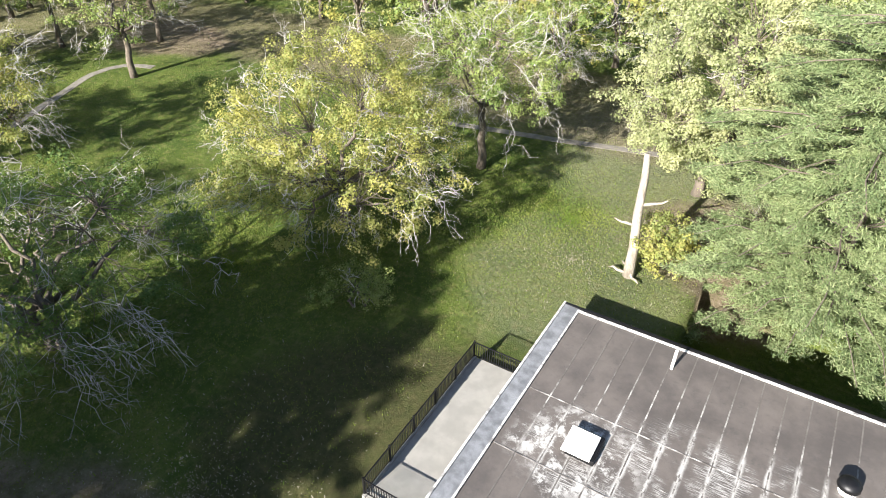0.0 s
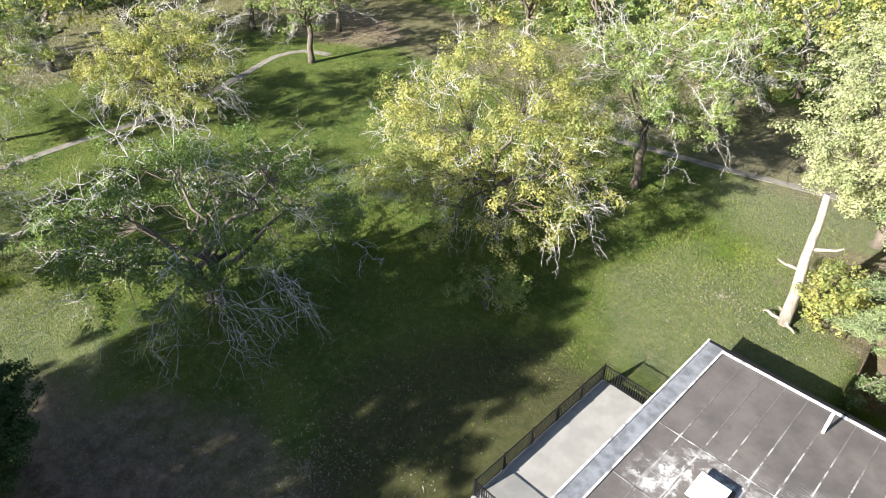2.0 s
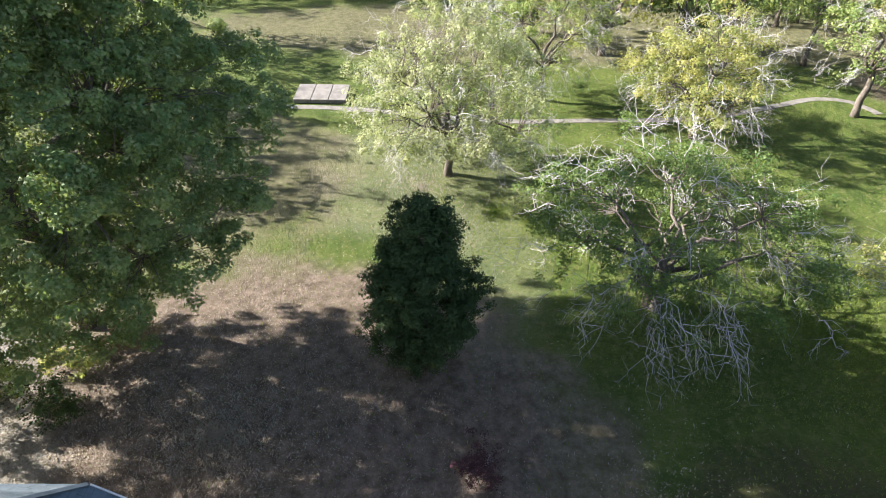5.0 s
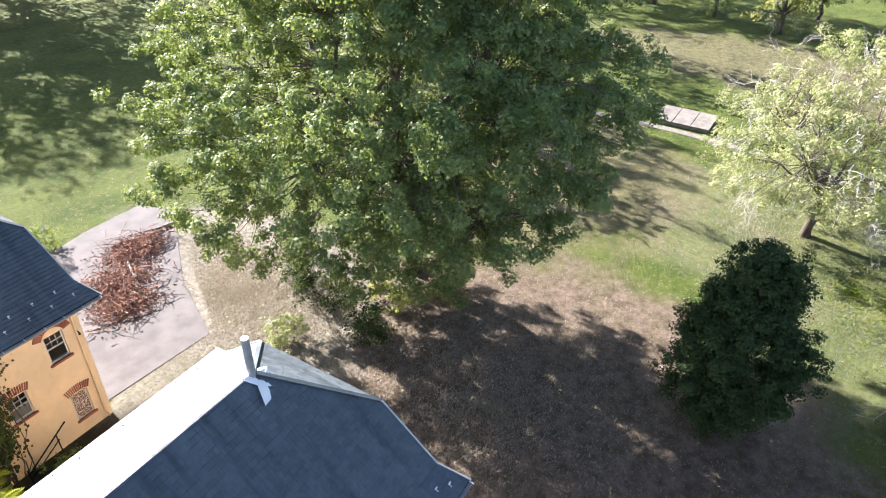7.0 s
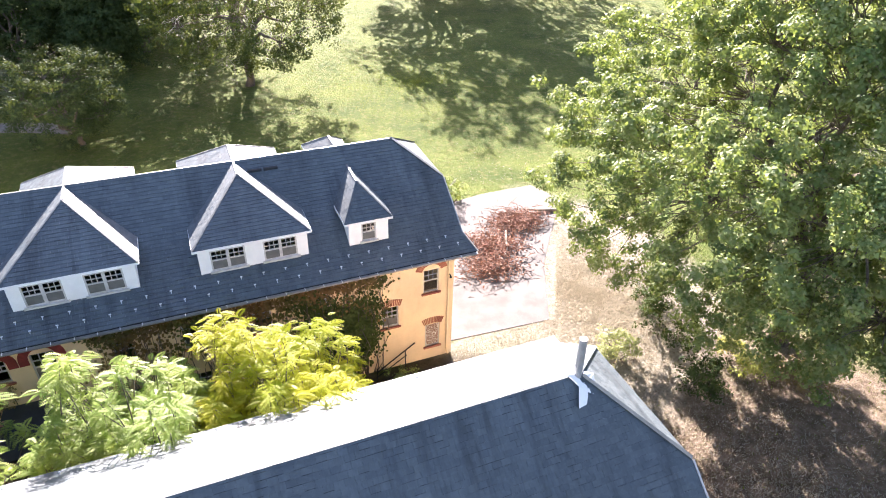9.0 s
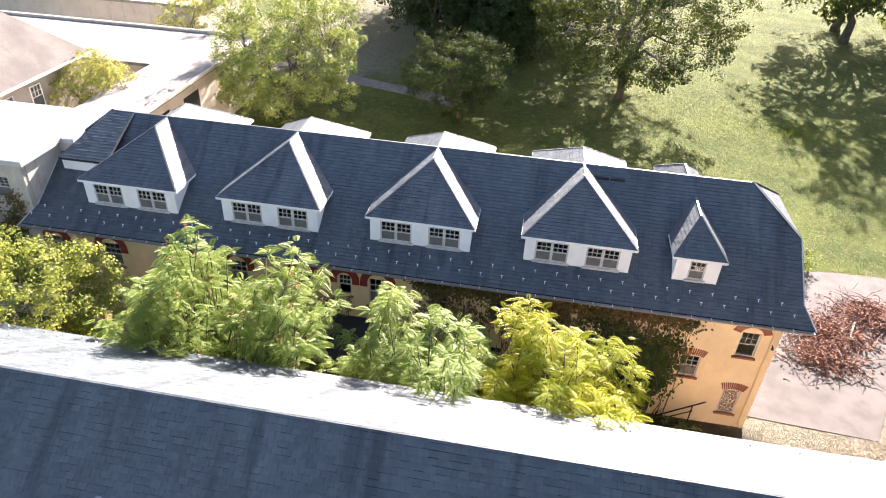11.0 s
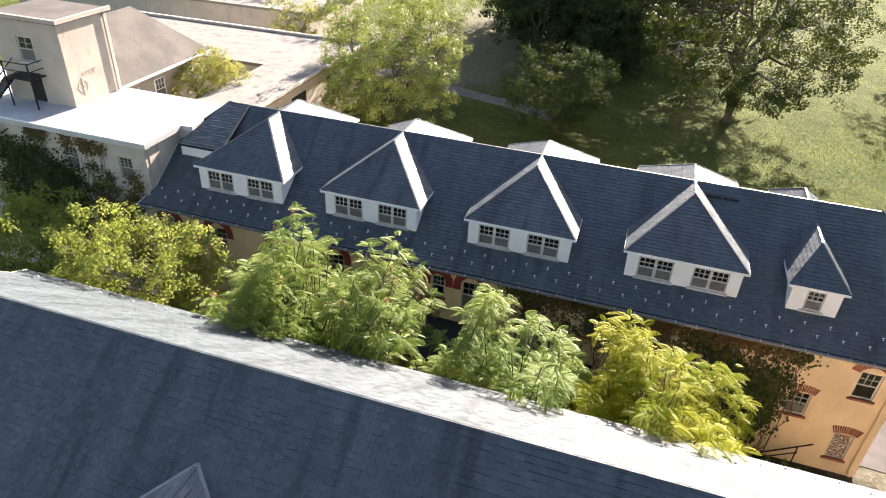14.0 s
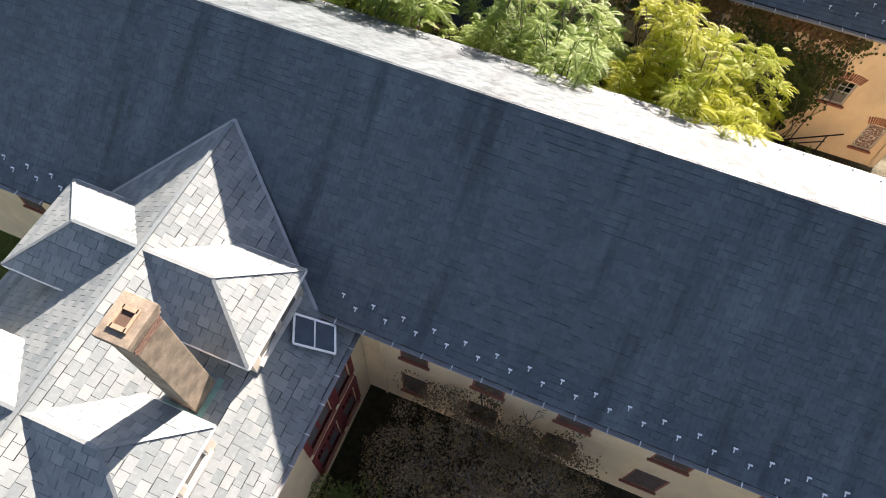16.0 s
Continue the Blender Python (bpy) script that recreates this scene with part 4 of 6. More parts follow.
for x in (-11.33, 26.4):
    part("end_wall", Geo().slab([(x, -43.19, 0), (x, -32.41, 0), (x, -32.41, 7.15), (x, -35.4, 9.3), (x, -40.2, 9.3), (x, -43.19, 7.15)], 0.3, (1, 0, 0)), M["cream"], house_b)
part("soffit", Geo().box(-12.2, -32.09, 7.05, 27.4, -31.65, 7.10).box(-12.2, -43.9, 7.05, 27.4, -43.51, 7.10), M["trim"], house_b)
MB = turned("x", -32.1, 1)
for i, o in enumerate(B_UP):
    sash_window(house_b, MB, *o, sill="brick", lower_screen=i % 2 == 0)
    if i == 11:
        arch(house_b, MB, o[0] - 0.08, o[1] + 0.08, o[3] - 0.05, 0.40, 0.38, M["brick"], 16)
    elif i < 7:
        arch(house_b, MB, o[0] - 0.05, o[1] + 0.05, o[3] - 0.24, (o[1] - o[0]) / 2 + 0.05, 0.38, M["red"], 0, 0.28)
for i, o in enumerate(B_LOW):
    sash_window(house_b, MB, *o, sill="brick", boarded=i == 1)
    if i < 2:
        arch(house_b, MB, o[0] - 0.10, o[1] + 0.10, o[3], 0.10, 0.40, M["brick"], 13)
gutter(house_b, (27.4, -31.57, 7.16), (-12.3, -31.57, 7.16), (0, 1, 0))
part("downpipe", Geo().tube([(-10.95, -32.0, 7.0), (-10.95, -32.0, 0.5), (-11.0, -31.8, 0.25)], [0.055], 8), M["cream"], house_b)
part("downpipe", Geo().tube([(24.6, -32.0, 7.0), (24.6, -32.0, 0.3)], [0.055], 8), M["cream"], house_b)
part("wall_lamp", Geo().tube([(-11.0, -32.1, 5.75), (-11.0, -31.85, 5.8), (-11.0, -31.8, 5.65)], [0.03, 0.03, 0.07], 8), M["iron"], house_b)
snow_guards([RB.at(27.0 - 0.52 * i, 5.25 if i % 2 else 5.72, 1, 0.02) for i in range(75)], (0, 0.45, 0.9), house_b, 0.8)
# a shed roof over a short white wall beside the last dormer
shed_roof = [(23.6, -34.4, 9.80), (26.4, -34.4, 9.80), (24.95, -37.7, 11.37), (23.6, -37.7, 11.37)]
part("shed_wall", Geo().box(23.65, -34.68, 8.7, 26.3, -34.52, 9.73), M["white"], house_b, "short white boarded wall")
shed_top = part("shed_roof", Geo().slab(shed_roof, 0.12), M["under"], roof_b)
slates(shed_roof, 0.30, 0.20, M["slate"], shed_top, random.Random(4))
BS = (11.32 - 7.81) / 5.08
on_b = lambda z: (-33.05 + 37.79) - (11.32 - z) / BS


def big_dormer(cx, s, hip):
    y = -37.79 + s * 4.74
    wins = [(-2.0, -0.42, 8.16, 9.26), (0.42, 2.0, 8.16, 9.26)]
    hip_dormer(house_b, roof_b, (cx, y), (1, 0) if s > 0 else (-1, 0), (0, s), 2.52, hip, 7.98, 9.46, 11.28, 4.74 - (11.32 - 11.28) / BS, on_b,
               M["slate"], 0.30, 0.20, rng, wins, M["white"], 0.2, None, 0, 2, M["trim"], "white painted dormer front")


for cx in (-1.38, 6.30, 14.06, 21.65):
    for s in (1, -1):
        big_dormer(cx, s, 3.35 if s > 0 else 2.65)
for s in (1, -1):
    hip_dormer(house_b, roof_b, (-6.97, -37.79 + s * 4.74), (1, 0) if s > 0 else (-1, 0), (0, s), 1.02, 1.85, 7.96, 9.40, 10.62, 4.74 - (11.32 - 10.62) / BS, on_b,
               M["slate"], 0.30, 0.20, rng, [(-0.38, 0.38, 8.2, 9.22)], M["white"], 0.2, None, 0, 1, M["trim"], "white painted dormer front")
for dx in (-2.3, -3.1):
    part("missing_slates", Geo().box(dx - 0.35, -37.22, 10.86, dx + 0.35, -37.08, 10.99), M["under"], house_b)

# ---- flat-roofed house with balcony (d) ----
house_d = thing("flat_roofed_house", "low house with worn dark membrane roof and seams", "house", (3, 14, 0))
DZ = 4.83
part("wall", Geo().box(-6.6, 4.2, 0, 14, 22.95, DZ - 0.25), M["pale"], house_d)
deckroof = part("roof", Geo().box(-6.77, 4.0, DZ - 0.25, 14.2, 23.12, DZ - 0.06), M["membrane"], house_d, "dark brown membrane roof with white flaking patches")
part("roof_edge", Geo().slab([(-6.85, 4.0, DZ + 0.0), (-6.0, 4.0, DZ - 0.03), (-6.0, 23.1, DZ - 0.03), (-6.85, 23.1, DZ + 0.0)], 0.10), M["zinc"], house_d, "galvanised metal edge strip")
lines = Geo()
lines.box(-6.9, 4.0, DZ + 0.0, -6.8, 23.16, DZ + 0.05).box(-6.04, 4.0, DZ - 0.04, -5.95, 22.9, DZ + 0.015)
lines.box(-6.0, 22.78, DZ - 0.05, 14.2, 22.90, DZ + 0.02)
part("edge_trim", lines, M["edge"], house_d)
part("parapet", Geo().box(-6.8, 23.0, DZ - 0.1, 14.2, 23.14, DZ + 0.04), M["iron"], house_d)
x = -4.9
while x < 14:
    part("seam", Geo().box(x - 0.03, 4.2, DZ - 0.06, x + 0.03, 22.7, DZ - 0.045), M["seam"], deckroof)
    x += 1.02
part("seam", Geo().box(-5.9, 16.78, DZ - 0.058, 14, 16.83, DZ - 0.042), M["seam"], deckroof)
part("seam", Geo().box(-5.9, 13.22, DZ - 0.058, 14, 13.27, DZ - 0.042), M["seam"], deckroof)
part("vent_pipe", Geo().tube([(-0.7, 21.35, DZ - 0.1), (-0.68, 21.33, DZ + 1.15)], [0.07], 10), M["white"], house_d, "white vent pipe")
hatch = thing("roof_hatch", "white lid on a dark kerb on the flat roof", "roof hatch", (-2.6, 14.9, DZ - 0.06))
part("kerb", Geo().box(-3.15, 14.25, DZ - 0.06, -1.9, 15.65, DZ + 0.22), M["iron"], hatch, bevel=0.02)
part("lid", Geo().hexa([(-3.3, 14.15, DZ + 0.22), (-2.05, 14.15, DZ + 0.22), (-2.05, 15.5, DZ + 0.26), (-3.3, 15.5, DZ + 0.26),
                        (-3.3, 14.15, DZ + 0.30), (-2.05, 14.15, DZ + 0.30), (-2.05, 15.5, DZ + 0.36), (-3.3, 15.5, DZ + 0.36)]), M["white"], hatch, bevel=0.02)
vent = thing("roof_vent", "black domed vent on the flat roof", "roof vent", (7.0, 18.5, DZ))
part("neck", Geo().tube([(7.0, 18.4, DZ - 0.06), (7.0, 18.4, DZ + 0.35)], [0.3], 14), M["white"], vent)
part("hood", Geo().tube([(7.0, 18.4, DZ + 0.3), (7.0, 18.4, DZ + 0.5), (7.0, 18.4, DZ + 0.62)], [0.45, 0.42, 0.2], 14), M["iron"], vent, smooth=True)

# balcony
balcony = thing("balcony", "pale concrete balcony with black iron railing", "balcony", (-8, 13.6, 0))
part("slab", Geo().box(-9.55, 8.9, 3.35, -6.62, 18.2, 3.6), M["concrete"], balcony, bevel=0.01)
part("edge_beam", Geo().box(-9.6, 8.85, 3.25, -9.45, 18.25, 3.66), M["concrete"], balcony)
for px, py in ((-9.4, 9.2), (-9.4, 18.0), (-7.2, 18.0)):
    part("pillar", Geo().box(px - 0.12, py - 0.12, 0, px + 0.12, py + 0.12, 3.3), M["pale"], balcony)
rail = thing("railing", "black iron railing with thin upright bars", "railing", (-9.5, 13.6, 3.6))
runs = [((-9.56, 9.0), (-9.56, 18.15)), ((-9.56, 18.15), (-6.9, 18.15)), ((-6.9, 9.0), (-9.56, 9.0))]
for (ax, ay), (bx, by) in runs:
    part("top_rail", Geo().bar((ax, ay, 4.62), (bx, by, 4.62), 0.05, 0.04), M["iron"], rail)
    part("bottom_rail", Geo().bar((ax, ay, 3.74), (bx, by, 3.74), 0.04, 0.04), M["iron"], rail)
bal = Geo().box(-0.016, -0.016, 3.74, 0.016, 0.016, 4.62).mesh("baluster", M["iron"])
pst = Geo().box(-0.04, -0.04, 3.6, 0.04, 0.04, 4.72).mesh("post", M["iron"])
for (ax, ay), (bx, by) in runs:
    n = int(math.hypot(bx - ax, by - ay) / 0.125)
    for k in range(n + 1):
        f = k / n
        o = new("baluster", bal)
        o.parent = rail
        o.matrix_parent_inverse = Matrix.Translation(-rail.location)
        o.location = (ax + (bx - ax) * f, ay + (by - ay) * f, 0)
    for k in range(max(2, int(n / 13) + 1)):
        f = k / (max(2, int(n / 13) + 1) - 1)
        o = new("post", pst)
        o.parent = rail
        o.matrix_parent_inverse = Matrix.Translation(-rail.location)
        o.location = (ax + (bx - ax) * f, ay + (by - ay) * f, 0)

# the house stands low in the ground
eye = Vector((1.414, -2.925, 27.709))
low = Matrix.Translation(eye) @ Matrix.Scale(1.13, 4) @ Matrix.Translation(-eye)
for ob in (house_d, hatch, vent, balcony, rail):
    ob.matrix_basis = low @ ob.matrix_basis

# ---- connecting block, tower and low houses beyond ----
near_eye = Vector((2.088, -5.848, 25.71))
near = Matrix.Translation(near_eye) @ Matrix.Scale(0.909, 4) @ Matrix.Translation(-near_eye)
block = thing("white_roofed_block", "grey stuccoed block with bright white flat roof", "house", (34, -39, 0))
E_WIN = [(30.6, 31.6, 6.35, 7.75), (34.7, 35.7, 6.35, 7.75), (30.6, 31.6, 2.4, 3.9), (34.7, 35.7, 2.4, 3.9)]
wall_with_openings("x", -35.35, 0.3, 29.5, 52, -2.7, 8.7, E_WIN, M["grey_stucco"], block)
part("side_wall", Geo().box(29.47, -38.3, -2.7, 29.77, -35.36, 8.7).box(28.6, -42.2, -2.7, 28.9, -38.61, 8.7).box(28.6, -38.6, -2.7, 29.77, -38.31, 8.7).box(28.9, -42.5, -2.7, 52, -42.21, 8.7), M["grey_stucco"], block)
part("roof", Geo().slab([(29.2, -34.85, 8.93), (52, -34.85, 8.93), (52, -42.6, 8.93), (28.4, -42.6, 8.93), (28.4, -38.3, 8.93), (29.2, -38.3, 8.93)][::-1], 0.28), M["white_roof"], block)
part("roof_kerb", Geo().box(29.2, -34.97, 8.93, 52, -34.85, 9.0).box(29.2, -38.3, 8.93, 29.32, -34.97, 9.0).box(28.4, -42.6, 8.93, 28.52, -38.3, 9.0), M["white"], block)
ME = turned("x", -35.05, 1)
for i, o in enumerate(E_WIN):
    sash_window(block, ME, *o, cols=3, rows=3)

tower = thing("stair_tower", "cream stair tower with rusty brown roof", "tower", (39.5, -40.2, 8.93))
T_WIN = [(39.3, 40.5, 11.6, 13.2), (39.3, 40.4, 8.95, 10.9)]
wall_with_openings("x", -38.36, 0.3, 37.0, 42.2, 8.9, 14.3, T_WIN, M["pale"], tower)
for b in ((37.0, -42.3, 37.3, -38.36), (41.9, -42.3, 42.2, -38.36), (37.3, -42.3, 41.9, -42.0)):
    part("wall", Geo().box(b[0], b[1], 8.9, b[2], b[3], 14.3), M["pale"], tower)
part("roof", Geo().slab([(36.8, -37.85, 14.45), (42.4, -37.85, 14.45), (42.4, -42.5, 14.45), (36.8, -42.5, 14.45)][::-1], 0.2), M["brown_roof"], tower)
part("coping", Geo().box(36.75, -42.55, 14.3, 36.95, -37.8, 14.55).box(36.95, -38.0, 14.3, 42.4, -37.8, 14.55), M["pale"], tower)
sash_window(tower, turned("x", -38.06, 1), *T_WIN[0], cols=2, rows=2)
part("door", Geo().box(39.3, -38.3, 8.95, 40.4, -38.22, 10.9), M["dark"], tower, "dark weathered door")
part("downpipe", Geo().tube([(36.9, -41.9, 14.2), (36.9, -41.9, 9.0)], [0.07], 8), M["pale"], tower)
M["faint"] = plain("faded_grey_spray", (0.44, 0.385, 0.31), 0.9)
mark = Geo()
MT = turned("y", 37.0, -1)
for k in range(20):
    a0, a1 = 2 * math.pi * k / 20, 2 * math.pi * (k + 1) / 20
    mark.bar(MT @ Vector((-39.0 + 0.4 * math.cos(a0), 0.006, 10.1 + 0.4 * math.sin(a0))), MT @ Vector((-39.0 + 0.4 * math.cos(a1), 0.006, 10.1 + 0.4 * math.sin(a1))), 0.03, 0.03)
mark.bar(MT @ Vector((-39.55, 0.006, 10.1)), MT @ Vector((-38.45, 0.006, 10.1)), 0.05, 0.05).bar(MT @ Vector((-39.0, 0.006, 9.5)), MT @ Vector((-39.0, 0.006, 10.7)), 0.05, 0.05, (1, 0, 0))
part("graffiti", mark, M["faint"], tower, "grey sprayed circle with a cross")
txt = bpy.data.curves.new("graffiti_word", "FONT")
txt.body, txt.size, txt.extrude = "KOOP", 0.44, 0.004
txt.materials.append(M["faint"])
tob = new("graffiti_word", txt)
tob.parent = tower
tob.matrix_parent_inverse = Matrix.Translation(-tower.location)
tob.matrix_basis = Matrix.Translation((36.985, -39.15, 10.75)) @ Matrix(((0, 0, -1), (-1, 0, 0), (0, 1, 0))).to_4x4()

fire = thing("fire_escape", "black iron landing and stair against the tower", "fire escape", (39.8, -37.2, 8.93))
part("landing", Geo().box(38.8, -38.05, 10.8, 40.9, -36.8, 10.86), M["iron"], fire)
for px in (38.85, 40.85):
    part("post", Geo().bar((px, -36.85, 8.93), (px, -36.85, 11.9), 0.07), M["iron"], fire)
for z in (11.35, 11.85):
    part("handrail", Geo().bar((38.85, -36.85, z), (40.85, -36.85, z), 0.05).bar((38.85, -36.85, z), (38.85, -38.0, z), 0.05), M["iron"], fire)
for s in (-36.9, -37.7):
    part("stringer", Geo().bar((40.9, s, 10.8), (43.0, s, 8.95), 0.06, 0.2), M["iron"], fire)
    part("handrail", Geo().bar((40.9, s, 11.8), (43.0, s, 9.95), 0.05), M["iron"], fire)
for k in range(9):
    f = (k + 0.5) / 9
    part("tread", Geo().box(40.8 + 2.1 * f, -37.7, 10.72 - 1.85 * f, 41.1 + 2.1 * f, -36.9, 10.76 - 1.85 * f), M["iron"], fire)

for ob in (block, tower, fire):
    ob.matrix_basis = near @ ob.matrix_basis

hall = thing("brown_roofed_hall", "low hall with faded brown hipped roof", "house", (47, -55, 0))
part("wall", Geo().box(40.0, -55.2, 0, 47.2, -43.2, 8.0), M["pale"], hall)
HR = [(39.3, -43.0, 8.0), (39.3, -55.9, 8.0), (47.9, -55.9, 8.0), (47.9, -43.0, 8.0)]
H0, H1 = (43.6, -46.0, 12.0), (43.6, -52.0, 12.0)
part("roof", Geo().slab([HR[1], HR[0], H0, H1][::-1], 0.15).slab([HR[2], HR[1], H1][::-1], 0.15).slab([HR[3], HR[2], H1, H0][::-1], 0.15).slab([HR[0], HR[3], H0][::-1], 0.15), M["brown_roof"], hall)
part("fascia", Geo().bar((39.28, -43.0, 7.92), (39.28, -55.9, 7.92), 0.05, 0.2), M["white"], hall)
for wy in (-46.5, -49.5):
    sash_window(hall, turned("y", 40.0, -1), wy - 0.6, wy + 0.6, 5.4, 7.2, frame_mat=M["white"], deep=-0.08)

annex = thing("flat_roofed_annex", "low annex with stained pale flat roof", "house", (34, -58, 0))
part("wall", Geo().box(31.4, -70.2, 0, 36.4, -45.0, 5.6).box(36.4, -70.2, 0, 60, -60.2, 5.6), M["grey_stucco"], annex)
part("roof", Geo().slab([(31.0, -70.6, 5.9), (60, -70.6, 5.9), (60, -60.0, 5.9), (36.6, -60.0, 5.9), (36.6, -43.4, 5.9), (31.0, -43.4, 5.9)], 0.3), M["stained_roof"], annex)
part("roof_kerb", Geo().box(30.9, -70.75, 5.8, 60, -70.4, 6.15).box(30.85, -70.4, 5.8, 31.1, -43.4, 6.02), M["grey_stucco"], annex)
# flat plates on the wall; the shade of recesses is painted near-black
for wy in (-52, -57, -64):
    part("recess", Geo().box(31.36, wy - 1.3, 2.6, 31.44, wy + 1.3, 4.7), M["dark"], annex)
shed = thing("distant_hall", "far pale building with flat roof", "house", (55, -90, 0))
part("wall", Geo().box(44, -100, 0, 90, -82, 5.2), M["grey_stucco"], shed)
part("roof", Geo().box(43.5, -100.5, 5.2, 90, -81.5, 5.5), M["stained_roof"], shed)


# ---- paths and paving ----
def strip(name, pts, width, material, label, z=0.035, pieces=1.6, kind="structure", category="path"):
    """A paved strip along a smooth line, laid in separate bays."""
    pts = [Vector((*p, 0)) for p in pts]
    line = []
    for k in range(len(pts) - 1):
        p0, p1, p2, p3 = pts[max(k - 1, 0)], pts[k], pts[k + 1], pts[min(k + 2, len(pts) - 1)]
        n = max(2, int((p2 - p1).length / pieces))
        for j in range(n):
            t = j / n
            line.append(0.5 * ((2 * p1) + (p2 - p0) * t + (2 * p0 - 5 * p1 + 4 * p2 - p3) * t * t + (3 * p1 - p0 - 3 * p2 + p3) * t ** 3))
    line.append(pts[-1])
    r = random.Random(3)
    top = thing(name, label, category, tuple(line[0]), kind=kind)
    for k in range(len(line) - 1):
        a, b = line[k], line[k + 1]
        da = (line[min(k + 1, len(line) - 1)] - line[max(k - 1, 0)]).normalized()
        db = (line[min(k + 2, len(line) - 1)] - line[k]).normalized()
        sa, sb = Vector((-da.y, da.x, 0)) * width / 2, Vector((-db.y, db.x, 0)) * width / 2
        gap = da * 0.012
        zz = z + r.uniform(-0.012, 0.012)
        part("bay", Geo().slab([p + Vector((0, 0, zz + ground_z(p.x, p.y))) for p in (a - sa + gap, a + sa + gap, b + sb - gap, b - sb - gap)][::-1], 0.5), material, top)
    return top


strip("path", [(-64, -40), (-64.2, -23), (-64.0, -14), (-61.3, 0), (-61.9, 10), (-62.8, 22), (-66.2, 31), (-68.6, 37.0), (-67.8, 40.6), (-64.5, 41.9)], 0.95, M["path"], "narrow old concrete path across the lawn")
strip("path", [(-37, 45.3), (-33.8, 45.9), (-19.5, 49.0), (-10, 51.4), (0, 53)], 0.85, M["path"], "narrow old concrete path beside the trees")
strip("path", [(34, -81), (21, -76.6), (14.8, -75), (9, -72.5)], 2.2, M["path"], "narrow old concrete path behind the houses")
slab = thing("concrete_slab", "cracked pale concrete slab beside the path", "slab", (-67.5, -17, 0))
for k in range(3):
    part("slab", Geo().box(-69.6, -19.8 + k * 1.85, 0.0, -65.2, -18.0 + k * 1.85, 0.42), M["path"], slab, bevel=0.03)
yard = thing("pavement", "cracked bleached asphalt yard", "yard", (-16, -40, 0), kind="structure")
part("asphalt", Geo().slab([(-11.4, -33.0, 0.03), (-18.2, -32.6, 0.03), (-20.9, -38, 0.03), (-23.5, -41.5, 0.03), (-26.8, -45.6, 0.03), (-25.6, -48.6, 0.03), (-21, -48.6, 0.03), (-11.4, -47, 0.03)][::-1], 0.12), M["asphalt"], yard)


# ---- plants ----
def unit(v):
    return v / np.maximum(np.linalg.norm(v, axis=-1, keepdims=True), 1e-9)


def leaf_quads(centres, size, r, aspect=1.0, lift=0.6, facing=None, slim=False):
    """Leaves as small folded-out kites at the centres."""
    n = len(centres)
    normal = r.normal(size=(n, 3))
    normal[:, 2] = np.abs(normal[:, 2]) + lift
    if facing is not None:
        normal += facing
    normal = unit(normal)
    a = unit(np.cross(normal, r.normal(size=(n, 3))))
    b = np.cross(normal, a)
    s = size * r.uniform(0.65, 1.35, size=(n, 1))
    a, b = a * s * 0.5, b * s * 0.5 * aspect
    bend = normal * s * 0.12
    return np.stack([centres - a, centres + a * 0.55 + b, centres + a * 0.55 - b], 1) if slim else np.stack([centres - a, centres - b + bend, centres + a, centres + b + bend], 1)


def crooked(p, q, r, n=5, wander=0.08, sag=0.0):
    p, q = np.array(p, float), np.array(q, float)
    t = np.linspace(0, 1, n)[:, None]
    line = p + (q - p) * t
    ln = np.linalg.norm(q - p)
    off = r.normal(size=(n, 3)) * wander * ln
    off[0] = off[-1] = 0
    line = line + off
    line[:, 2] += sag * ln * np.sin(np.pi * t[:, 0])
    return line


def spray(g, start, way, length, r, twigs, radius):
    """A bare branch that forks twice, bent down by its own weight."""
    way = unit(np.array(way, float))
    main = crooked(start, start + way * length, r, 6, 0.075, 0.10)
    g.tube(main, np.linspace(radius, radius * 0.4, 6), 4)
    for k in range(twigs):
        p = main[1 + (k * 5) // max(1, twigs)]
        d = unit(way * 0.8 + r.normal(size=3) * 0.65 + np.array([0, 0, -0.12]))
        ln = length * r.uniform(0.35, 0.7)
        tw = crooked(p, p + d * ln, r, 4, 0.09, 0.08)
        g.tube(tw, [radius * 0.6, radius * 0.48, radius * 0.36, radius * 0.22], 3)
        for q in (tw[1], tw[2], tw[2], tw[3]):
            e = unit(d + r.normal(size=3) * 0.75 + np.array([0, 0, -0.15]))
            g.tube([q, q + e * ln * r.uniform(0.25, 0.5)], [radius * 0.34, radius * 0.17], 3)


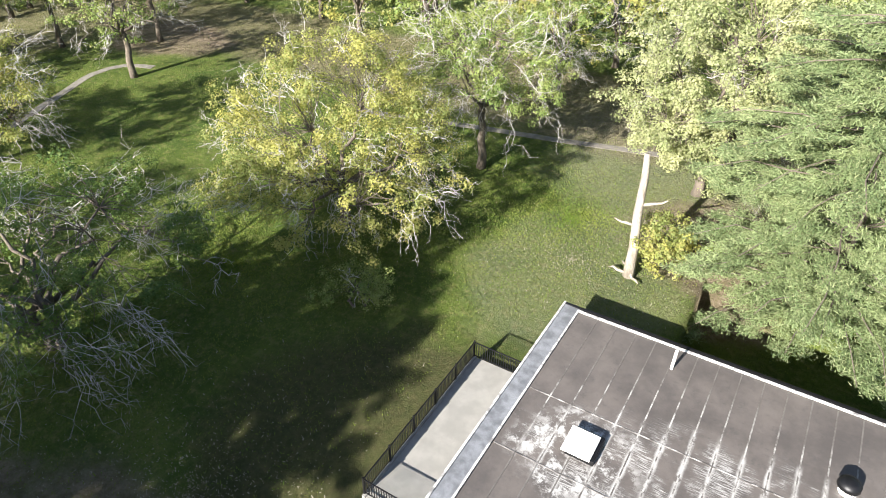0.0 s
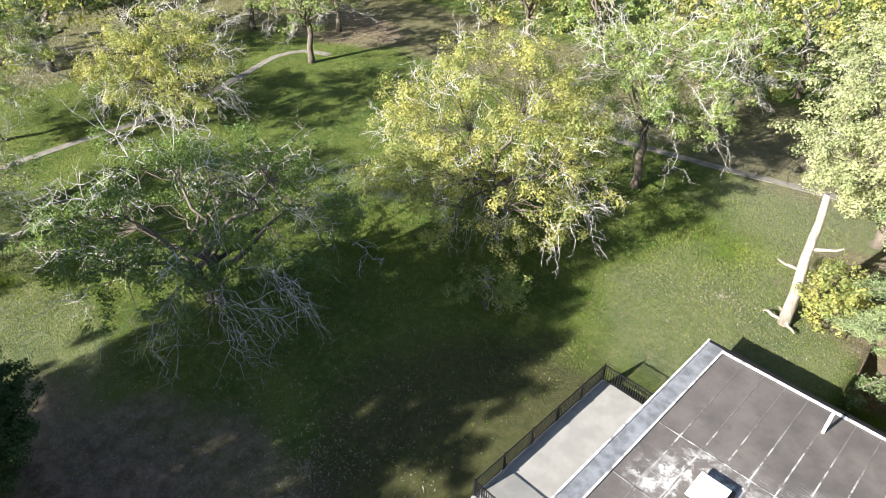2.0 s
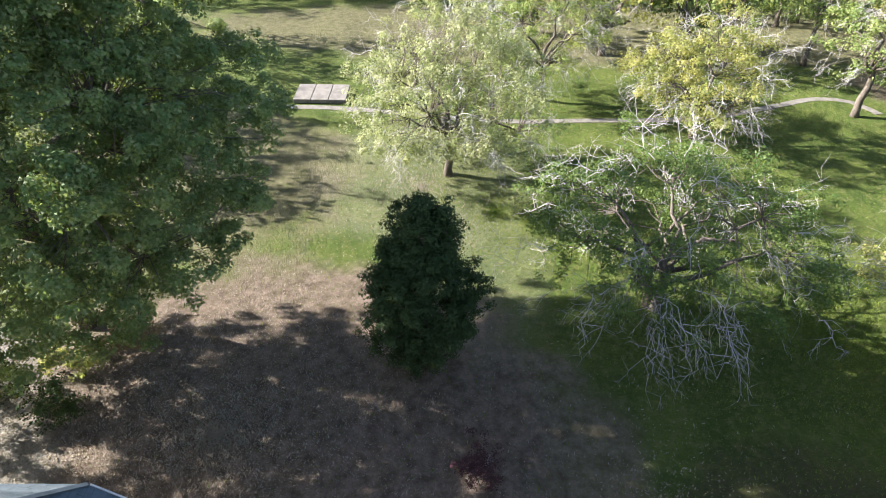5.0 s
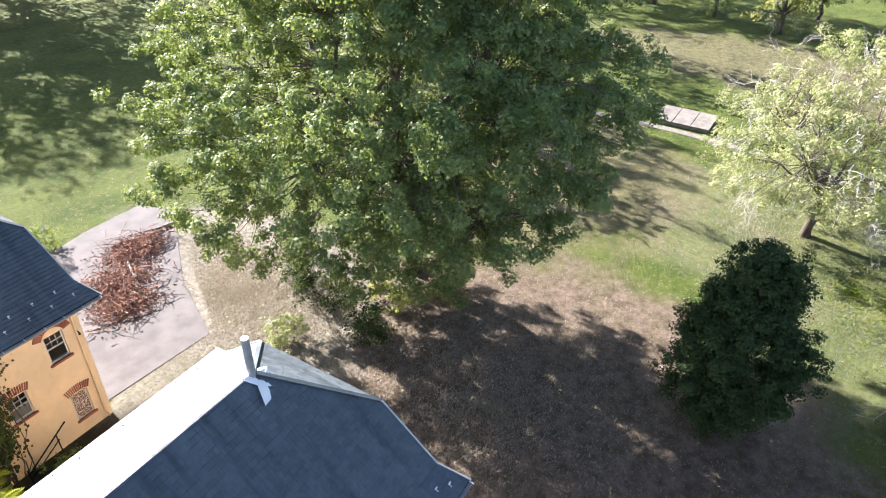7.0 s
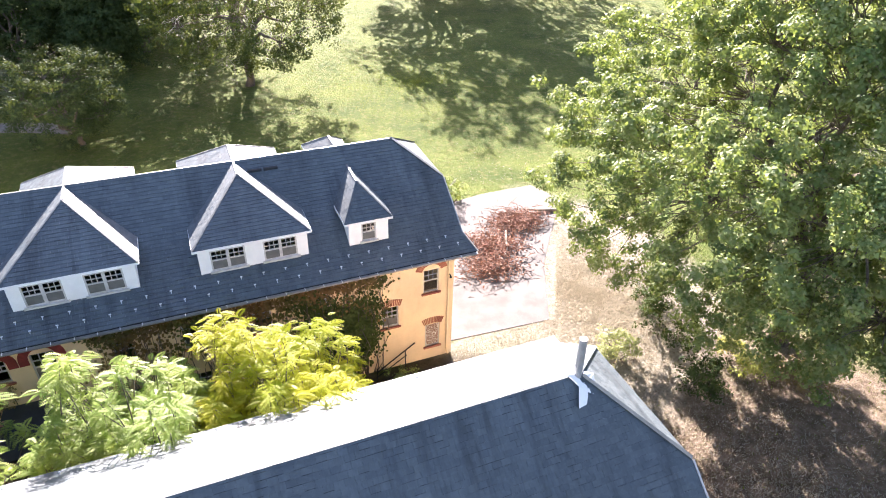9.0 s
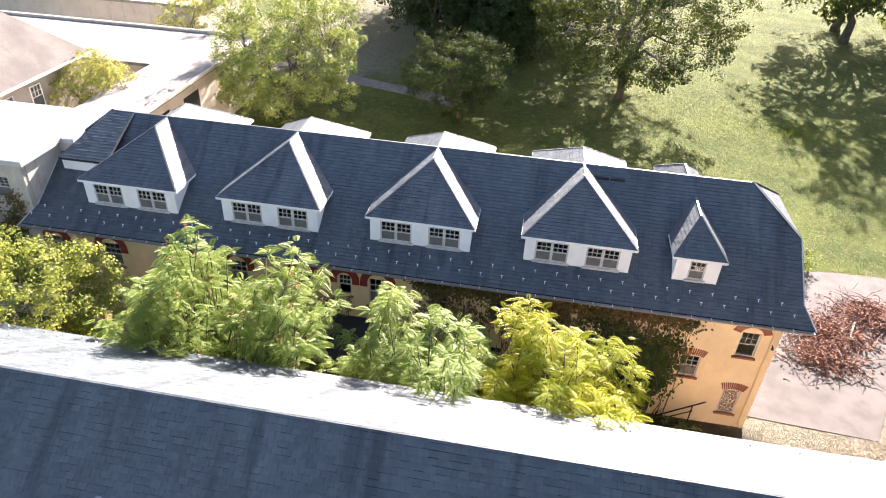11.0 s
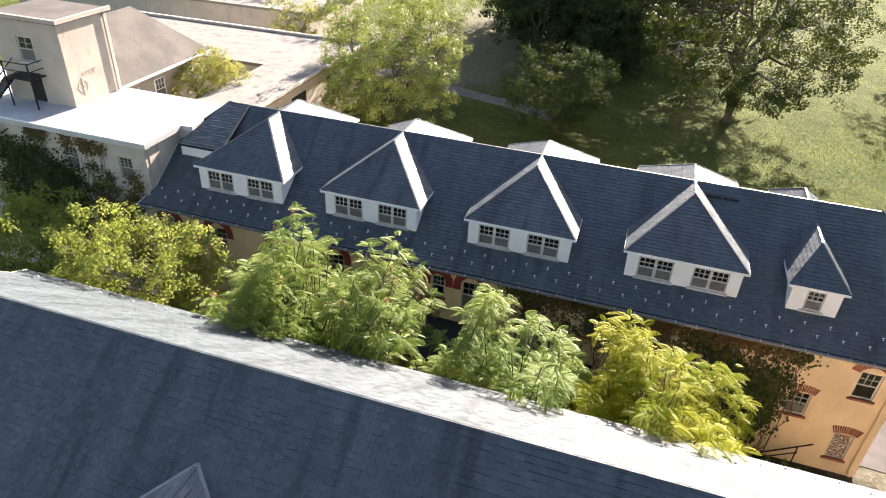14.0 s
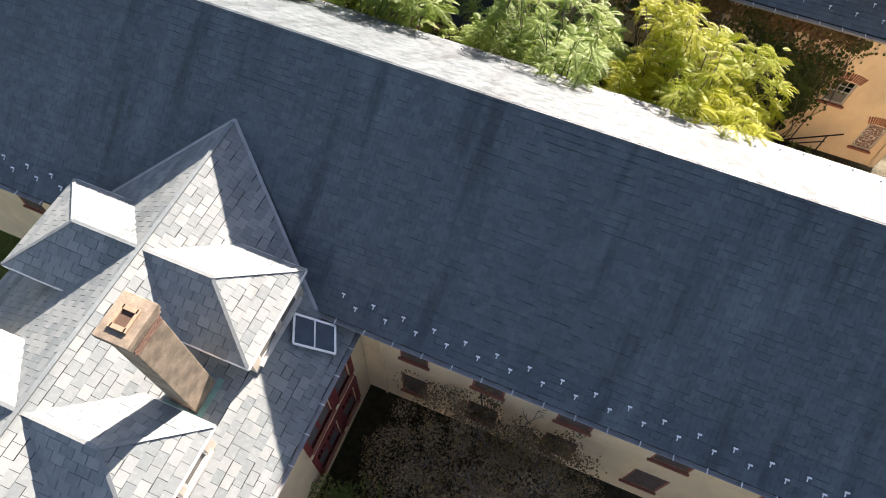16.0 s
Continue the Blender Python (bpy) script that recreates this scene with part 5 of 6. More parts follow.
def tree(name, label, at, height, radius, base, leaf, seed, clumps=90, leaves=130, leaf_size=0.24, spread=0.95, bare=0.25, trunk_r=0.28, limbs=7,
         squash=1.0, lean=(0, 0), shear=0.0, category="tree", group="", droop=0.0, stems=1, bark="bark", hollow=0.45, spray_len=1.6, squeeze=(1.0, 1.0), skirt=0.0, taper=0.0, twig_mat="twig"):
    """A broad-leaved tree: trunk and limbs, clumps of leaves at the limbs' ends, and dead sprays where it is bare."""
    r = np.random.default_rng(seed)
    top = thing(name, label, category, (*at, 0), group)
    wood, dead, fine = Geo(), Geo(), Geo()
    fine_leaf, more = (1.0, 1.0) if group == "trees of the woods" else (0.85, 1.45)
    mid_z = (base + height) / 2
    hz = (height - base) / 2 * squash
    # clump places inside an uneven ellipsoid
    ways = unit(r.normal(size=(clumps, 3)))
    lumps = unit(r.normal(size=(9, 3)))
    swell = 1 + 0.22 * np.max(np.clip(ways @ lumps.T, 0, 1) ** 4, axis=1) - 0.12
    dist = (hollow + (1 - hollow) * r.random(clumps) ** 0.55) * swell
    c = ways * dist[:, None] * np.array([radius * squeeze[0], radius * squeeze[1], hz])
    c[:, 2] -= droop * (np.hypot(c[:, 0], c[:, 1]) / radius) ** 2 * hz
    c[:, :2] *= (1 - taper * np.clip(c[:, 2:3] / hz, -0.15, 1))
    low = c[:, 2] < 0
    c[low, :2] *= 1 + skirt
    c[:, 0] -= shear * c[:, 2]
    c += np.array([lean[0], lean[1], mid_z])
    c[:, 2] = np.maximum(c[:, 2], 0.7)
    # trunk and limbs
    fork = np.array([lean[0] * 0.3, lean[1] * 0.3, base + (height - base) * 0.12])
    feet = [np.array([0.0, 0.0, -0.2])] if stems == 1 else [np.array([0.35 * math.cos(i * 2.2), 0.35 * math.sin(i * 2.2), -0.2]) for i in range(stems)]
    for f in feet:
        q = fork + (f * 2.2 if stems > 1 else 0) * np.array([1, 1, 0])
        line = crooked(f, q, r, 6, 0.025)
        wood.tube(line, trunk_r * np.array([1.35, 1.05, 0.95, 0.88, 0.82, 0.75]), 9)
    pick = c[r.permutation(clumps)[:limbs]]
    ends = []
    for e in pick:
        tip = fork + (e - fork) * 0.72
        f = feet[r.integers(len(feet))]
        start = fork * r.uniform(0.8, 1.0) + (f * 2.2 * np.array([1, 1, 0]) if stems > 1 else 0)
        line = crooked(start, tip, r, 6, 0.06, 0.08)
        limb = wood if group == "trees of the woods" else Geo()
        limb.tube(line, np.linspace(trunk_r * 0.55, trunk_r * 0.16, 6), 6)
        if limb is not wood:
            part("limb", limb, M[bark], top, smooth=True, local=True)
        ends.append(line)
    joints = np.concatenate([l[2:] for l in ends] + [fork[None]])
    is_bare = r.random(clumps) < bare * np.where(c[:, 2] < mid_z - 0.25 * hz, 1.8, 0.7)
    quads = []
    for k in range(clumps):
        j = joints[np.argmin(np.linalg.norm(joints - c[k], axis=1))]
        twig = crooked(j, c[k], r, 4, 0.07, 0.05)
        fine.tube(twig, np.linspace(min(0.035, trunk_r * 0.11), min(0.015, trunk_r * 0.05), 4), 4)
        out = unit(c[k] - np.array([lean[0], lean[1], mid_z - hz * 0.3]))
        if is_bare[k]:
            for _ in range(1):
                spray(dead, c[k] - out * 0.6, out + r.normal(size=3) * 0.45 + np.array([0, 0, -0.15 - droop]), spray_len * r.uniform(1.0, 1.9), r, 7, 0.028)
        else:
            n = int(leaves * r.uniform(0.6, 1.4) * more)
            sub = c[k] + r.normal(size=(4, 3)) * spread * np.array([0.8, 0.8, 0.5])
            d = unit(r.normal(size=(n, 3)) + out * 0.35 + np.array([0, 0, 0.35]))
            deep = r.random((n, 1)) ** 0.45
            pts = sub[r.integers(4, size=n)] + d * deep * spread * np.array([0.85, 0.85, 0.62])
            quads.append(leaf_quads(pts, leaf_size * fine_leaf, r, 0.8, 0.15, d * 1.9, True))
            if bare > 0.2 and r.random() < 0.35:
                spray(dead, c[k], out + r.normal(size=3) * 0.6 + np.array([0, 0, -0.1 - droop * 0.5]), spray_len * r.uniform(0.7, 1.3), r, 5, 0.024)
    part("trunk", wood, M[bark], top, smooth=True, local=True)
    if fine.f and group != "trees of the woods":
        part("twigwork", fine, M[bark], top, local=True, kind="stuff")
    if quads:
        part("crown", quads_mesh("crown", np.concatenate(quads), M[leaf]), M[leaf], top, local=True)
    if dead.f:
        part("deadwood", dead, M[twig_mat], top, "pale leafless twigs", local=True, kind="stuff")
    return top


def pine(name, label, at, height, radius, seed, leaf="leaf_pine", category="tree", lowest=1.0):
    """A big pine with tiers of plumes."""
    r = np.random.default_rng(seed)
    top = thing(name, label, category, (*at, 0))
    wood = Geo()
    wood.tube([(0, 0, -0.2), (0.1, 0, height * 0.4), (0, 0.1, height * 0.97)], [0.55, 0.4, 0.06], 10)
    quads = []
    z = lowest
    while z < height * 0.97:
        f = (z - lowest) / (height - lowest)
        reach = radius * (0.45 + 0.55 * math.sin(math.pi * min(1.0, 0.18 + f * 0.55))) * (1 - f ** 2.6) + 0.4
        n = 10 if f < 0.8 else 6
        off = r.uniform(0, 6.28)
        for k in range(n):
            a = off + 6.283 * k / n + r.normal() * 0.18
            ln = reach * r.uniform(0.72, 1.12)
            tip = np.array([math.cos(a) * ln, math.sin(a) * ln, z + ln * (0.05 - 0.22 * (1 - f)) + r.normal() * 0.25])
            line = crooked((0, 0, z), tip, r, 5, 0.03, 0.05)
            wood.tube(line, np.linspace(0.07, 0.02, 5), 4)
            m = int(3 + ln * 1.6)
            side = np.array([-math.sin(a), math.cos(a), 0])
            for j in range(m):
                t = 0.25 + 0.75 * (j + r.random()) / m
                p = line[0] + (line[-1] - line[0]) * t
                w = ln * 0.24 * (1.15 - t) + 0.25
                p = p + side * r.uniform(-w, w) + np.array([0, 0, r.normal() * 0.1])
                q = int(190 * r.uniform(0.7, 1.3))
                way = unit(np.array([math.cos(a), math.sin(a), 0.1]) + side * r.normal() * 0.5)
                pts = p + way * r.uniform(-0.45, 0.45, size=(q, 1)) + r.normal(size=(q, 3)) * np.array([0.27, 0.27, 0.08])
                nrm = unit(r.normal(size=(q, 3)) * 0.5 + np.array([0, 0, 1.0]))
                d = unit(way + r.normal(size=(q, 3)) * 0.55)
                b = unit(np.cross(nrm, d))
                s = r.uniform(0.20, 0.36, size=(q, 1))
                quads.append(np.stack([pts - d * s * 0.5, pts + d * s * 0.3 - b * 0.035, pts + d * s * 0.5 + b * 0.03], 1))
        z += 1.6 + 0.2 * f
    part("trunk", wood, M["bark"], top, smooth=True, local=True)
    part("crown", quads_mesh("crown", np.concatenate(quads), M[leaf]), M[leaf], top, local=True)
    return top


def fronds(tips, ways, r, length=0.62, pairs=11):
    """Feathery compound leaves that arch out from the shoots' tips."""
    out = []
    for p, w in zip(tips, ways):
        w = unit(w)
        side = unit(np.cross(w, np.array([0, 0, 1.0])) + 1e-6)
        ln = length * r.uniform(0.75, 1.25)
        t = np.linspace(0.12, 1.0, pairs)[:, None]
        mid = p + w * ln * t + np.array([0, 0, -1.0]) * ln * 0.38 * t ** 2
        nrm = unit(np.cross(side, w + np.array([0, 0, -0.5]) * t))
        for s in (-1, 1):
            wid = ln * 0.26 * np.sin(np.pi * (0.15 + 0.8 * t)) * r.uniform(0.85, 1.1, size=(pairs, 1))
            d = unit(side * s + w * 0.35 + np.array([0, 0, -0.22]))
            tip = mid + d * wid
            e = w * ln * 0.040
            out.append(np.stack([mid, mid + d * wid * 0.5 - e, tip, mid + d * wid * 0.5 + e], 1))
    return np.concatenate(out)


def sumac(name, label, at, height, radius, leaf, seed, shoots=60, per=11, low=2.0, squeeze=(1.0, 1.0), group="sumacs between the houses", heads=0):
    """A sumac thicket: thin crooked stems that end in whorls of feathery leaves."""
    r = np.random.default_rng(seed)
    top = thing(name, label, "shrub", (*at, 0), group)
    wood = Geo()
    quads, crests = [], []
    # the stems stand in a few clumps of different height
    lobes = [(0.0, 0.0, height)]
    for k in range(11):
        a, d = 6.283 * (k + r.uniform(-0.3, 0.3)) * 0.382, math.sqrt((k + 0.8) / 11) * 0.82
        lobes.append((math.cos(a) * d, math.sin(a) * d, height * r.uniform(0.68, 0.97)))
    for k in range(shoots):
        lobe = lobes[r.integers(len(lobes))]
        w = r.normal(size=3) * 0.5
        z = low + (lobe[2] - low) * (1 - 0.45 * min(1.0, w[0] ** 2 + w[1] ** 2)) * (1 - 0.75 * r.random() ** 2.2)
        tip = np.array([(lobe[0] + 0.46 * w[0]) * radius * squeeze[0], (lobe[1] + 0.46 * w[1]) * radius * squeeze[1], z])
        foot = np.array([lobe[0] * radius * 0.3, lobe[1] * radius * 0.3, -0.1])
        line = crooked(foot, tip, r, 5, 0.04)
        wood.tube(line, np.linspace(0.05, 0.02, 5), 4)
        crests.append(tip + np.array([0, 0, 0.25]))
        n = int(per * r.uniform(0.8, 1.3))
        ang = r.uniform(0, 6.283, n)
        el = r.uniform(-0.45, 0.6, n)
        ways = np.stack([np.cos(ang), np.sin(ang), el], 1)
        tips = tip + r.normal(size=(n, 3)) * np.array([0.12, 0.12, 0.25])
        quads.append(fronds(tips, ways, r))
    part("stemwork", wood, M["bark"], top, smooth=True, local=True, kind="stuff")
    if heads:
        pts = np.concatenate([p + r.normal(size=(22, 3)) * np.array([0.06, 0.06, 0.13]) for p in crests[::heads]])
        part("seed_head", quads_mesh("seed_head", leaf_quads(pts, 0.09, r), M["seed_head"]), M["seed_head"], top, "upright reddish seed heads", local=True, kind="stuff")
    part("crown", quads_mesh("crown", np.concatenate(quads), M[leaf]), M[leaf], top, local=True)
    return top


# lawn trees
tree("old_tree", "spreading tree with sparse leaves and many dead twigs", (-32.7, 9.4), 12.4, 9.3, 1.6, "leaf_old", 11, 180, 180, 0.19, 0.72, 0.30, 0.34, 11, stems=3, droop=0.45, spray_len=2.1)
tree("yellowing_tree", "broad tree with yellow-green leaves and dead twigs", (-26.3, 28.4), 14.2, 8.6, 1.8, "leaf_yellow", 12, 250, 210, 0.19, 0.8, 0.24, 0.40, 12, droop=0.3, spray_len=1.6)
tree("forked_tree", "forked tree with pale leaves and white dead limbs", (-21.7, 41.2), 13.6, 5.9, 5.2, "leaf_mid", 13, 150, 170, 0.19, 0.7, 0.27, 0.34, 9, stems=1, droop=0.1, spray_len=1.9)
tree("slender_tree", "slender lawn tree with thin green crown", (-63.9, 38.9), 12.5, 6.0, 4.2, "leaf_mid", 14, 60, 100, 0.28, 0.8, 0.3, 0.36, 8, droop=0.2)
tree("wood_edge_tree", "slim tree at the wood's edge", (-79.7, 40.8), 14, 6, 5, "leaf_mid", 15, 60, 100, 0.3, 0.9, 0.2, 0.3, 7)
tree("wood_edge_tree", "slim tree at the wood's edge", (-71.3, 48.5), 14, 6, 5, "leaf_yellow", 16, 60, 100, 0.3, 0.9, 0.2, 0.3, 7)
tree("wood_edge_tree", "slim tree with white dead limbs at the wood's edge", (-22.0, 58.0), 11, 5.5, 3.4, "leaf_mid", 17, 70, 110, 0.28, 0.8, 0.4, 0.3, 7)
tree("lawn_tree", "tree with light leaves and pale drooping twigs", (-50.0, -3.7), 15.2, 7.8, 2.6, "leaf_pale", 18, 250, 200, 0.19, 0.75, 0.22, 0.32, 9, droop=0.4)
tree("lawn_tree", "leafy green tree beside the path", (-67.2, 6.3), 13.5, 7.5, 3.0, "leaf_mid", 19, 170, 180, 0.21, 0.8, 0.25, 0.32, 8, droop=0.2)
tree("lawn_tree", "yellow-green tree beside the path", (-58, 20), 12.0, 7.0, 2.5, "leaf_yellow", 20, 170, 170, 0.21, 0.8, 0.3, 0.3, 8, droop=0.3)
tree("broad_oak", "huge broad oak in dense green leaf", (-30.3, -26.0), 31.0, 12.6, 3.4, "leaf_oak", 21, 940, 320, 0.23, 0.72, 0.0, 0.48, 9, droop=0.3, hollow=0.36, taper=0.25, shear=0.3, lean=(0.5, -0.1), squeeze=(0.72, 0.9), skirt=0.26)
tree("evergreen", "dense dark evergreen, egg-shaped", (-27.5, -5.6), 10.9, 2.8, 0.4, "leaf_dark", 22, 340, 200, 0.17, 0.5, 0.0, 0.2, 8, hollow=0.5, taper=0.6)
tree("roadside_tree", "tall tree with pale yellow-green leaves", (-4.8, 46.5), 18.5, 7.2, 1.6, "leaf_pale", 23, 240, 260, 0.21, 0.85, 0.06, 0.42, 10, droop=0.1)
pine("pine", "big pale green pine beside the flat-roofed house", (5.3, 37.0), 24.0, 10.3, 24, lowest=0.9)
tree("low_shrub", "low sparse shrub with bare twigs", (-19.8, 21.6), 2.4, 2.4, 0.4, "leaf_mid", 25, 34, 110, 0.15, 0.5, 0.12, 0.1, 5, category="shrub", stems=3, spray_len=0.9)
# dead snag with young growth at its foot
snag = thing("dead_snag", "bleached leaning dead trunk with broken limbs", "dead tree", (-6.04, 33.4, 0))
rs = np.random.default_rng(5)
g = Geo()
g.tube([(0, 0, -0.1), (-0.1, 0.3, 2.2), (-0.35, 0.5, 4.5), (-0.45, 0.9, 7.0), (-0.62, 1.0, 8.6)], [0.42, 0.33, 0.29, 0.24, 0.17], 10)
part("trunk", g, M["snag"], snag, smooth=True, local=True)
for p, q in (((-0.2, 0.4, 3.6), (-1.7, 0.2, 4.0)), ((-0.38, 0.6, 5.2), (1.2, 1.2, 5.7)), ((0, 0, 0.3), (-1.3, -0.4, 0.5)), ((0, 0, 0.2), (0.9, -0.9, 0.3)), ((0.1, 0, 0.4), (-0.8, 0.9, 0.4))):
    part("limb", Geo().tube(crooked(p, q, rs, 5, 0.06), [0.13, 0.11, 0.1, 0.08, 0.05], 6), M["snag"], snag, smooth=True, local=True)
tree("sapling", "yellow-green sapling growth beside the snag", (-4.6, 34.6), 4.6, 2.0, 0.6, "leaf_yellow", 26, 34, 90, 0.22, 0.5, 0.05, 0.06, 5, category="shrub")
# sumacs in the alley
sumac("sumac", "green sumac thicket against the eave", (4.4, -26.1), 10.4, 3.3, "leaf_sumac", 31, 280, 13, 2.0)
sumac("sumac", "bright lemon-yellow sumac thicket", (-1.2, -26.0), 9.8, 3.8, "leaf_lemon", 32, 290, 13, 2.0, (1.1, 0.8))
sumac("sumac", "tall green sumac with reddish seed heads", (14.3, -26.4), 12.0, 5.0, "leaf_sumac", 33, 430, 13, 2.0, (1.1, 0.7), heads=4)
tree("yellow_shrub", "yellowing leafy shrub with thin stems", (23.8, -27.0), 9.4, 4.4, 2.0, "leaf_gold", 34, 210, 140, 0.14, 0.5, 0.0, 0.1, 12, category="shrub", stems=3, squeeze=(1.1, 0.75))
tree("leafy_shrub", "green shrub in the yard between the houses", (31.5, -28.5), 8.5, 3.5, 1.5, "leaf_gold", 35, 90, 150, 0.18, 0.6, 0.0, 0.1, 8, category="shrub", stems=3)
# trees behind the far house
tree("leafy_tree", "full green tree behind the far house", (25.2, -64.4), 12.5, 7.0, 0.8, "leaf_mid", 41, 170, 200, 0.22, 0.85, 0.0, 0.3, 9)
tree("dark_tree", "dark rounded tree behind the far house", (9.4, -69.2), 8.8, 5.2, 0.6, "leaf_dark", 42, 120, 190, 0.2, 0.75, 0.0, 0.25, 8)
tree("tall_tree", "tall spreading tree on the sunny lawn", (-7.2, -80.0), 22, 12, 3.0, "leaf_shade", 43, 260, 170, 0.28, 1.0, 0.03, 0.42, 14, droop=0.2)
tree("leafy_shrub", "shrub between the low buildings", (38.3, -53.8), 8.6, 3.4, 1.0, "leaf_yellow", 44, 100, 150, 0.2, 0.7, 0.0, 0.15, 8, category="shrub", stems=3)
tree("courtyard_tree", "small thin tree with dry brown leaves", (1.0, -10.0), 5.4, 3.8, 0.8, "leaf_brown", 45, 170, 170, 0.10, 0.55, 0.15, 0.10, 9, stems=3, spray_len=1.0, twig_mat="bark")
tree("courtyard_shrub", "small green shrub at the courtyard wall", (5.0, -7.6), 2.2, 1.4, 0.2, "leaf_mid", 46, 24, 90, 0.14, 0.4, 0.0, 0.05, 5, category="shrub", stems=3)


for k, (x, y, h, rad) in enumerate(((16.5, -93, 15, 5.5), (10.5, -97, 17, 6.0), (4.5, -101, 17, 5.5), (20, -103, 18, 6.0), (13, -108, 20, 7.0), (7, -90, 10, 4.2))):
    tree("dark_conifer", "dark dense evergreen at the lawn's far edge", (x, y), h, rad, 0.3, "leaf_dark", 140 + k, 170, 120, 0.32, 0.9, 0.0, 0.3, 6, taper=0.5, group="trees of the woods")


# ---- brush and fallen wood on the yard ----
def brush_pile(at, size, seed, label, leafy=400, n=140):
    r = np.random.default_rng(seed)
    top = thing("brush_pile", label, "brush pile", (*at, 0.03))
    wood = Geo()
    for k in range(n):
        a = r.uniform(0, 6.283)
        p = np.array([r.normal() * size * 0.38, r.normal() * size * 0.26, abs(r.normal()) * 0.25 + 0.05])
        d = np.array([math.cos(a), math.sin(a), r.normal() * 0.25]) * r.uniform(0.5, 1.5)
        q = p + d
        q[2] = max(q[2], 0.03)
        wood.tube(crooked(p, q, r, 4, 0.06), [0.03, 0.024, 0.018, 0.01], 4)
    part("brushwood", wood, M["brush"], top, local=True, kind="stuff")
    pts = r.normal(size=(leafy, 3)) * np.array([size * 0.36, size * 0.24, 0.22])
    pts[:, 2] = np.abs(pts[:, 2]) + 0.05
    part("dead_leaves", quads_mesh("dead_leaves", leaf_quads(pts, 0.2, r, 0.5, 0.6), M["leaf_rust"]), M["leaf_rust"], top, local=True, kind="stuff")
    return top


M["leaf_rust"] = leaf_material("rusty_dead_leaves", ((0.24, 0.11, 0.075), (0.34, 0.18, 0.13), (0.44, 0.30, 0.23)), 0.15, 0.8, 0.35, (0.40, 0.20, 0.12))
brush_pile((-21.6, -43.6), 2.9, 51, "heap of rust-red dead branches on the yard", 1500, 300)
brush_pile((-18.4, -41.2), 3.4, 52, "heap of brown dead branches on the yard", 1300, 200)
brush_pile((-17.2, -38.8), 3.0, 53, "thin scatter of dead twigs on the yard", 700, 170)
log = thing("fallen_log", "pale bare fallen log at the yard's edge", "log", (-27, -43.6, 0))
part("stem", Geo().tube(crooked((-26.6, -43.6, 0.16), (-22.6, -45.0, 0.3), np.random.default_rng(3), 6, 0.02), [0.14, 0.13, 0.12, 0.11, 0.09, 0.06], 8), M["snag"], log, smooth=True)
log = thing("fallen_log", "pale broken branch across the yard", "log", (-19, -42, 0))
part("stem", Geo().tube(crooked((-18.6, -39.2, 0.1), (-20.0, -42.2, 0.5), np.random.default_rng(4), 6, 0.03), [0.09, 0.08, 0.08, 0.07, 0.06, 0.04], 7), M["snag"], log, smooth=True)


# ---- ivy on the walls ----
def ivy(name, label, m, spots, seed, leaf="leaf_ivy", size=0.16, top_z=6.95):
    """Creeper on a wall: spots (along, z, radius, leaves), in the wall's frame."""
    r = np.random.default_rng(seed)
    pts = []
    stems = Geo()
    for a, z, rad, n in spots:
        p = np.stack([a + r.normal(size=n) * rad, np.abs(r.normal(size=n)) * 0.10 + 0.03, z + r.normal(size=n) * rad * 0.85], 1)
        p[:, 2] = np.clip(p[:, 2], 0.05, top_z)
        pts.append(p)
        for _ in range(3):
            f = (a + r.normal() * rad * 0.4, 0.03, 0.0)
            stems.tube([m @ Vector(v) for v in crooked(f, (a + r.normal() * rad * 0.6, 0.03, max(0.3, z + rad * 0.4)), r, 6, 0.03)], [0.03, 0.025, 0.02, 0.018, 0.015, 0.01], 4)
    pts = np.concatenate(pts)
    q = leaf_quads(pts, size, r, 0.85, 0.3, np.array([0, 1.6, 0]))
    mm = np.array(m)
    q = q @ mm[:3, :3].T + mm[:3, 3]
    top = thing(name, label, "ivy", tuple(m @ Vector((spots[0][0], 0, 0))))
    part("vine", stems, M["bark"], top, kind="stuff")
    part("leaves", quads_mesh("leaves", q, M[leaf]), M[leaf], top, kind="stuff")


r4 = random.Random(9)
spots = []
for i in range(34):
    a = -7.2 + i * 0.40
    spots.append((a, 6.6 - abs(r4.gauss(0, 0.3)), 0.36, 90))
    if i % 2 == 0:
        spots.append((a + 0.3, 5.2 + r4.uniform(-0.8, 0.8), 0.5, 65))
ivy("russet_ivy", "sparse russet ivy along the eave of the cream wall", MB, spots, 61)
spots = [(-6.3 + r4.random() * 2.9, 0.6 + r4.random() * 5.4, 0.55, 300) for _ in range(26)]
ivy("wall_ivy", "dense dark green ivy over the cream wall", MB, spots, 65, "leaf_shade")
spots = [(9.6 + r4.random() * 3.0, 3.6 + r4.random() * 1.3, 0.35, 45) for _ in range(9)]
ivy("dry_ivy", "sparse dry creeper on the cream wall", MB, spots, 62, "leaf_brown", 0.12)
spots = [(35.6 + r4.random() * 5.5, 1.2 + r4.random() * 6.0, 0.7, 300) for _ in range(34)]
ivy("wall_ivy", "dense dark creeper over the grey block", ME, spots, 63, "leaf_shade", 0.18, 8.4)
ivy_e = [ob for ob in scene.objects if ob.name.startswith("wall_ivy")][-1]
spots = [(30.2 + r4.random() * 3.6, 2.5 + r4.random() * 4.2, 0.33, 110) for _ in range(26)] + [(32.4 + r4.random() * 6, 7.9 + r4.random() * 0.5, 0.3, 80) for _ in range(14)]
ivy("dry_ivy", "reddish dry creeper on the grey block", ME, spots, 64, "leaf_ivy", 0.14, 8.5)
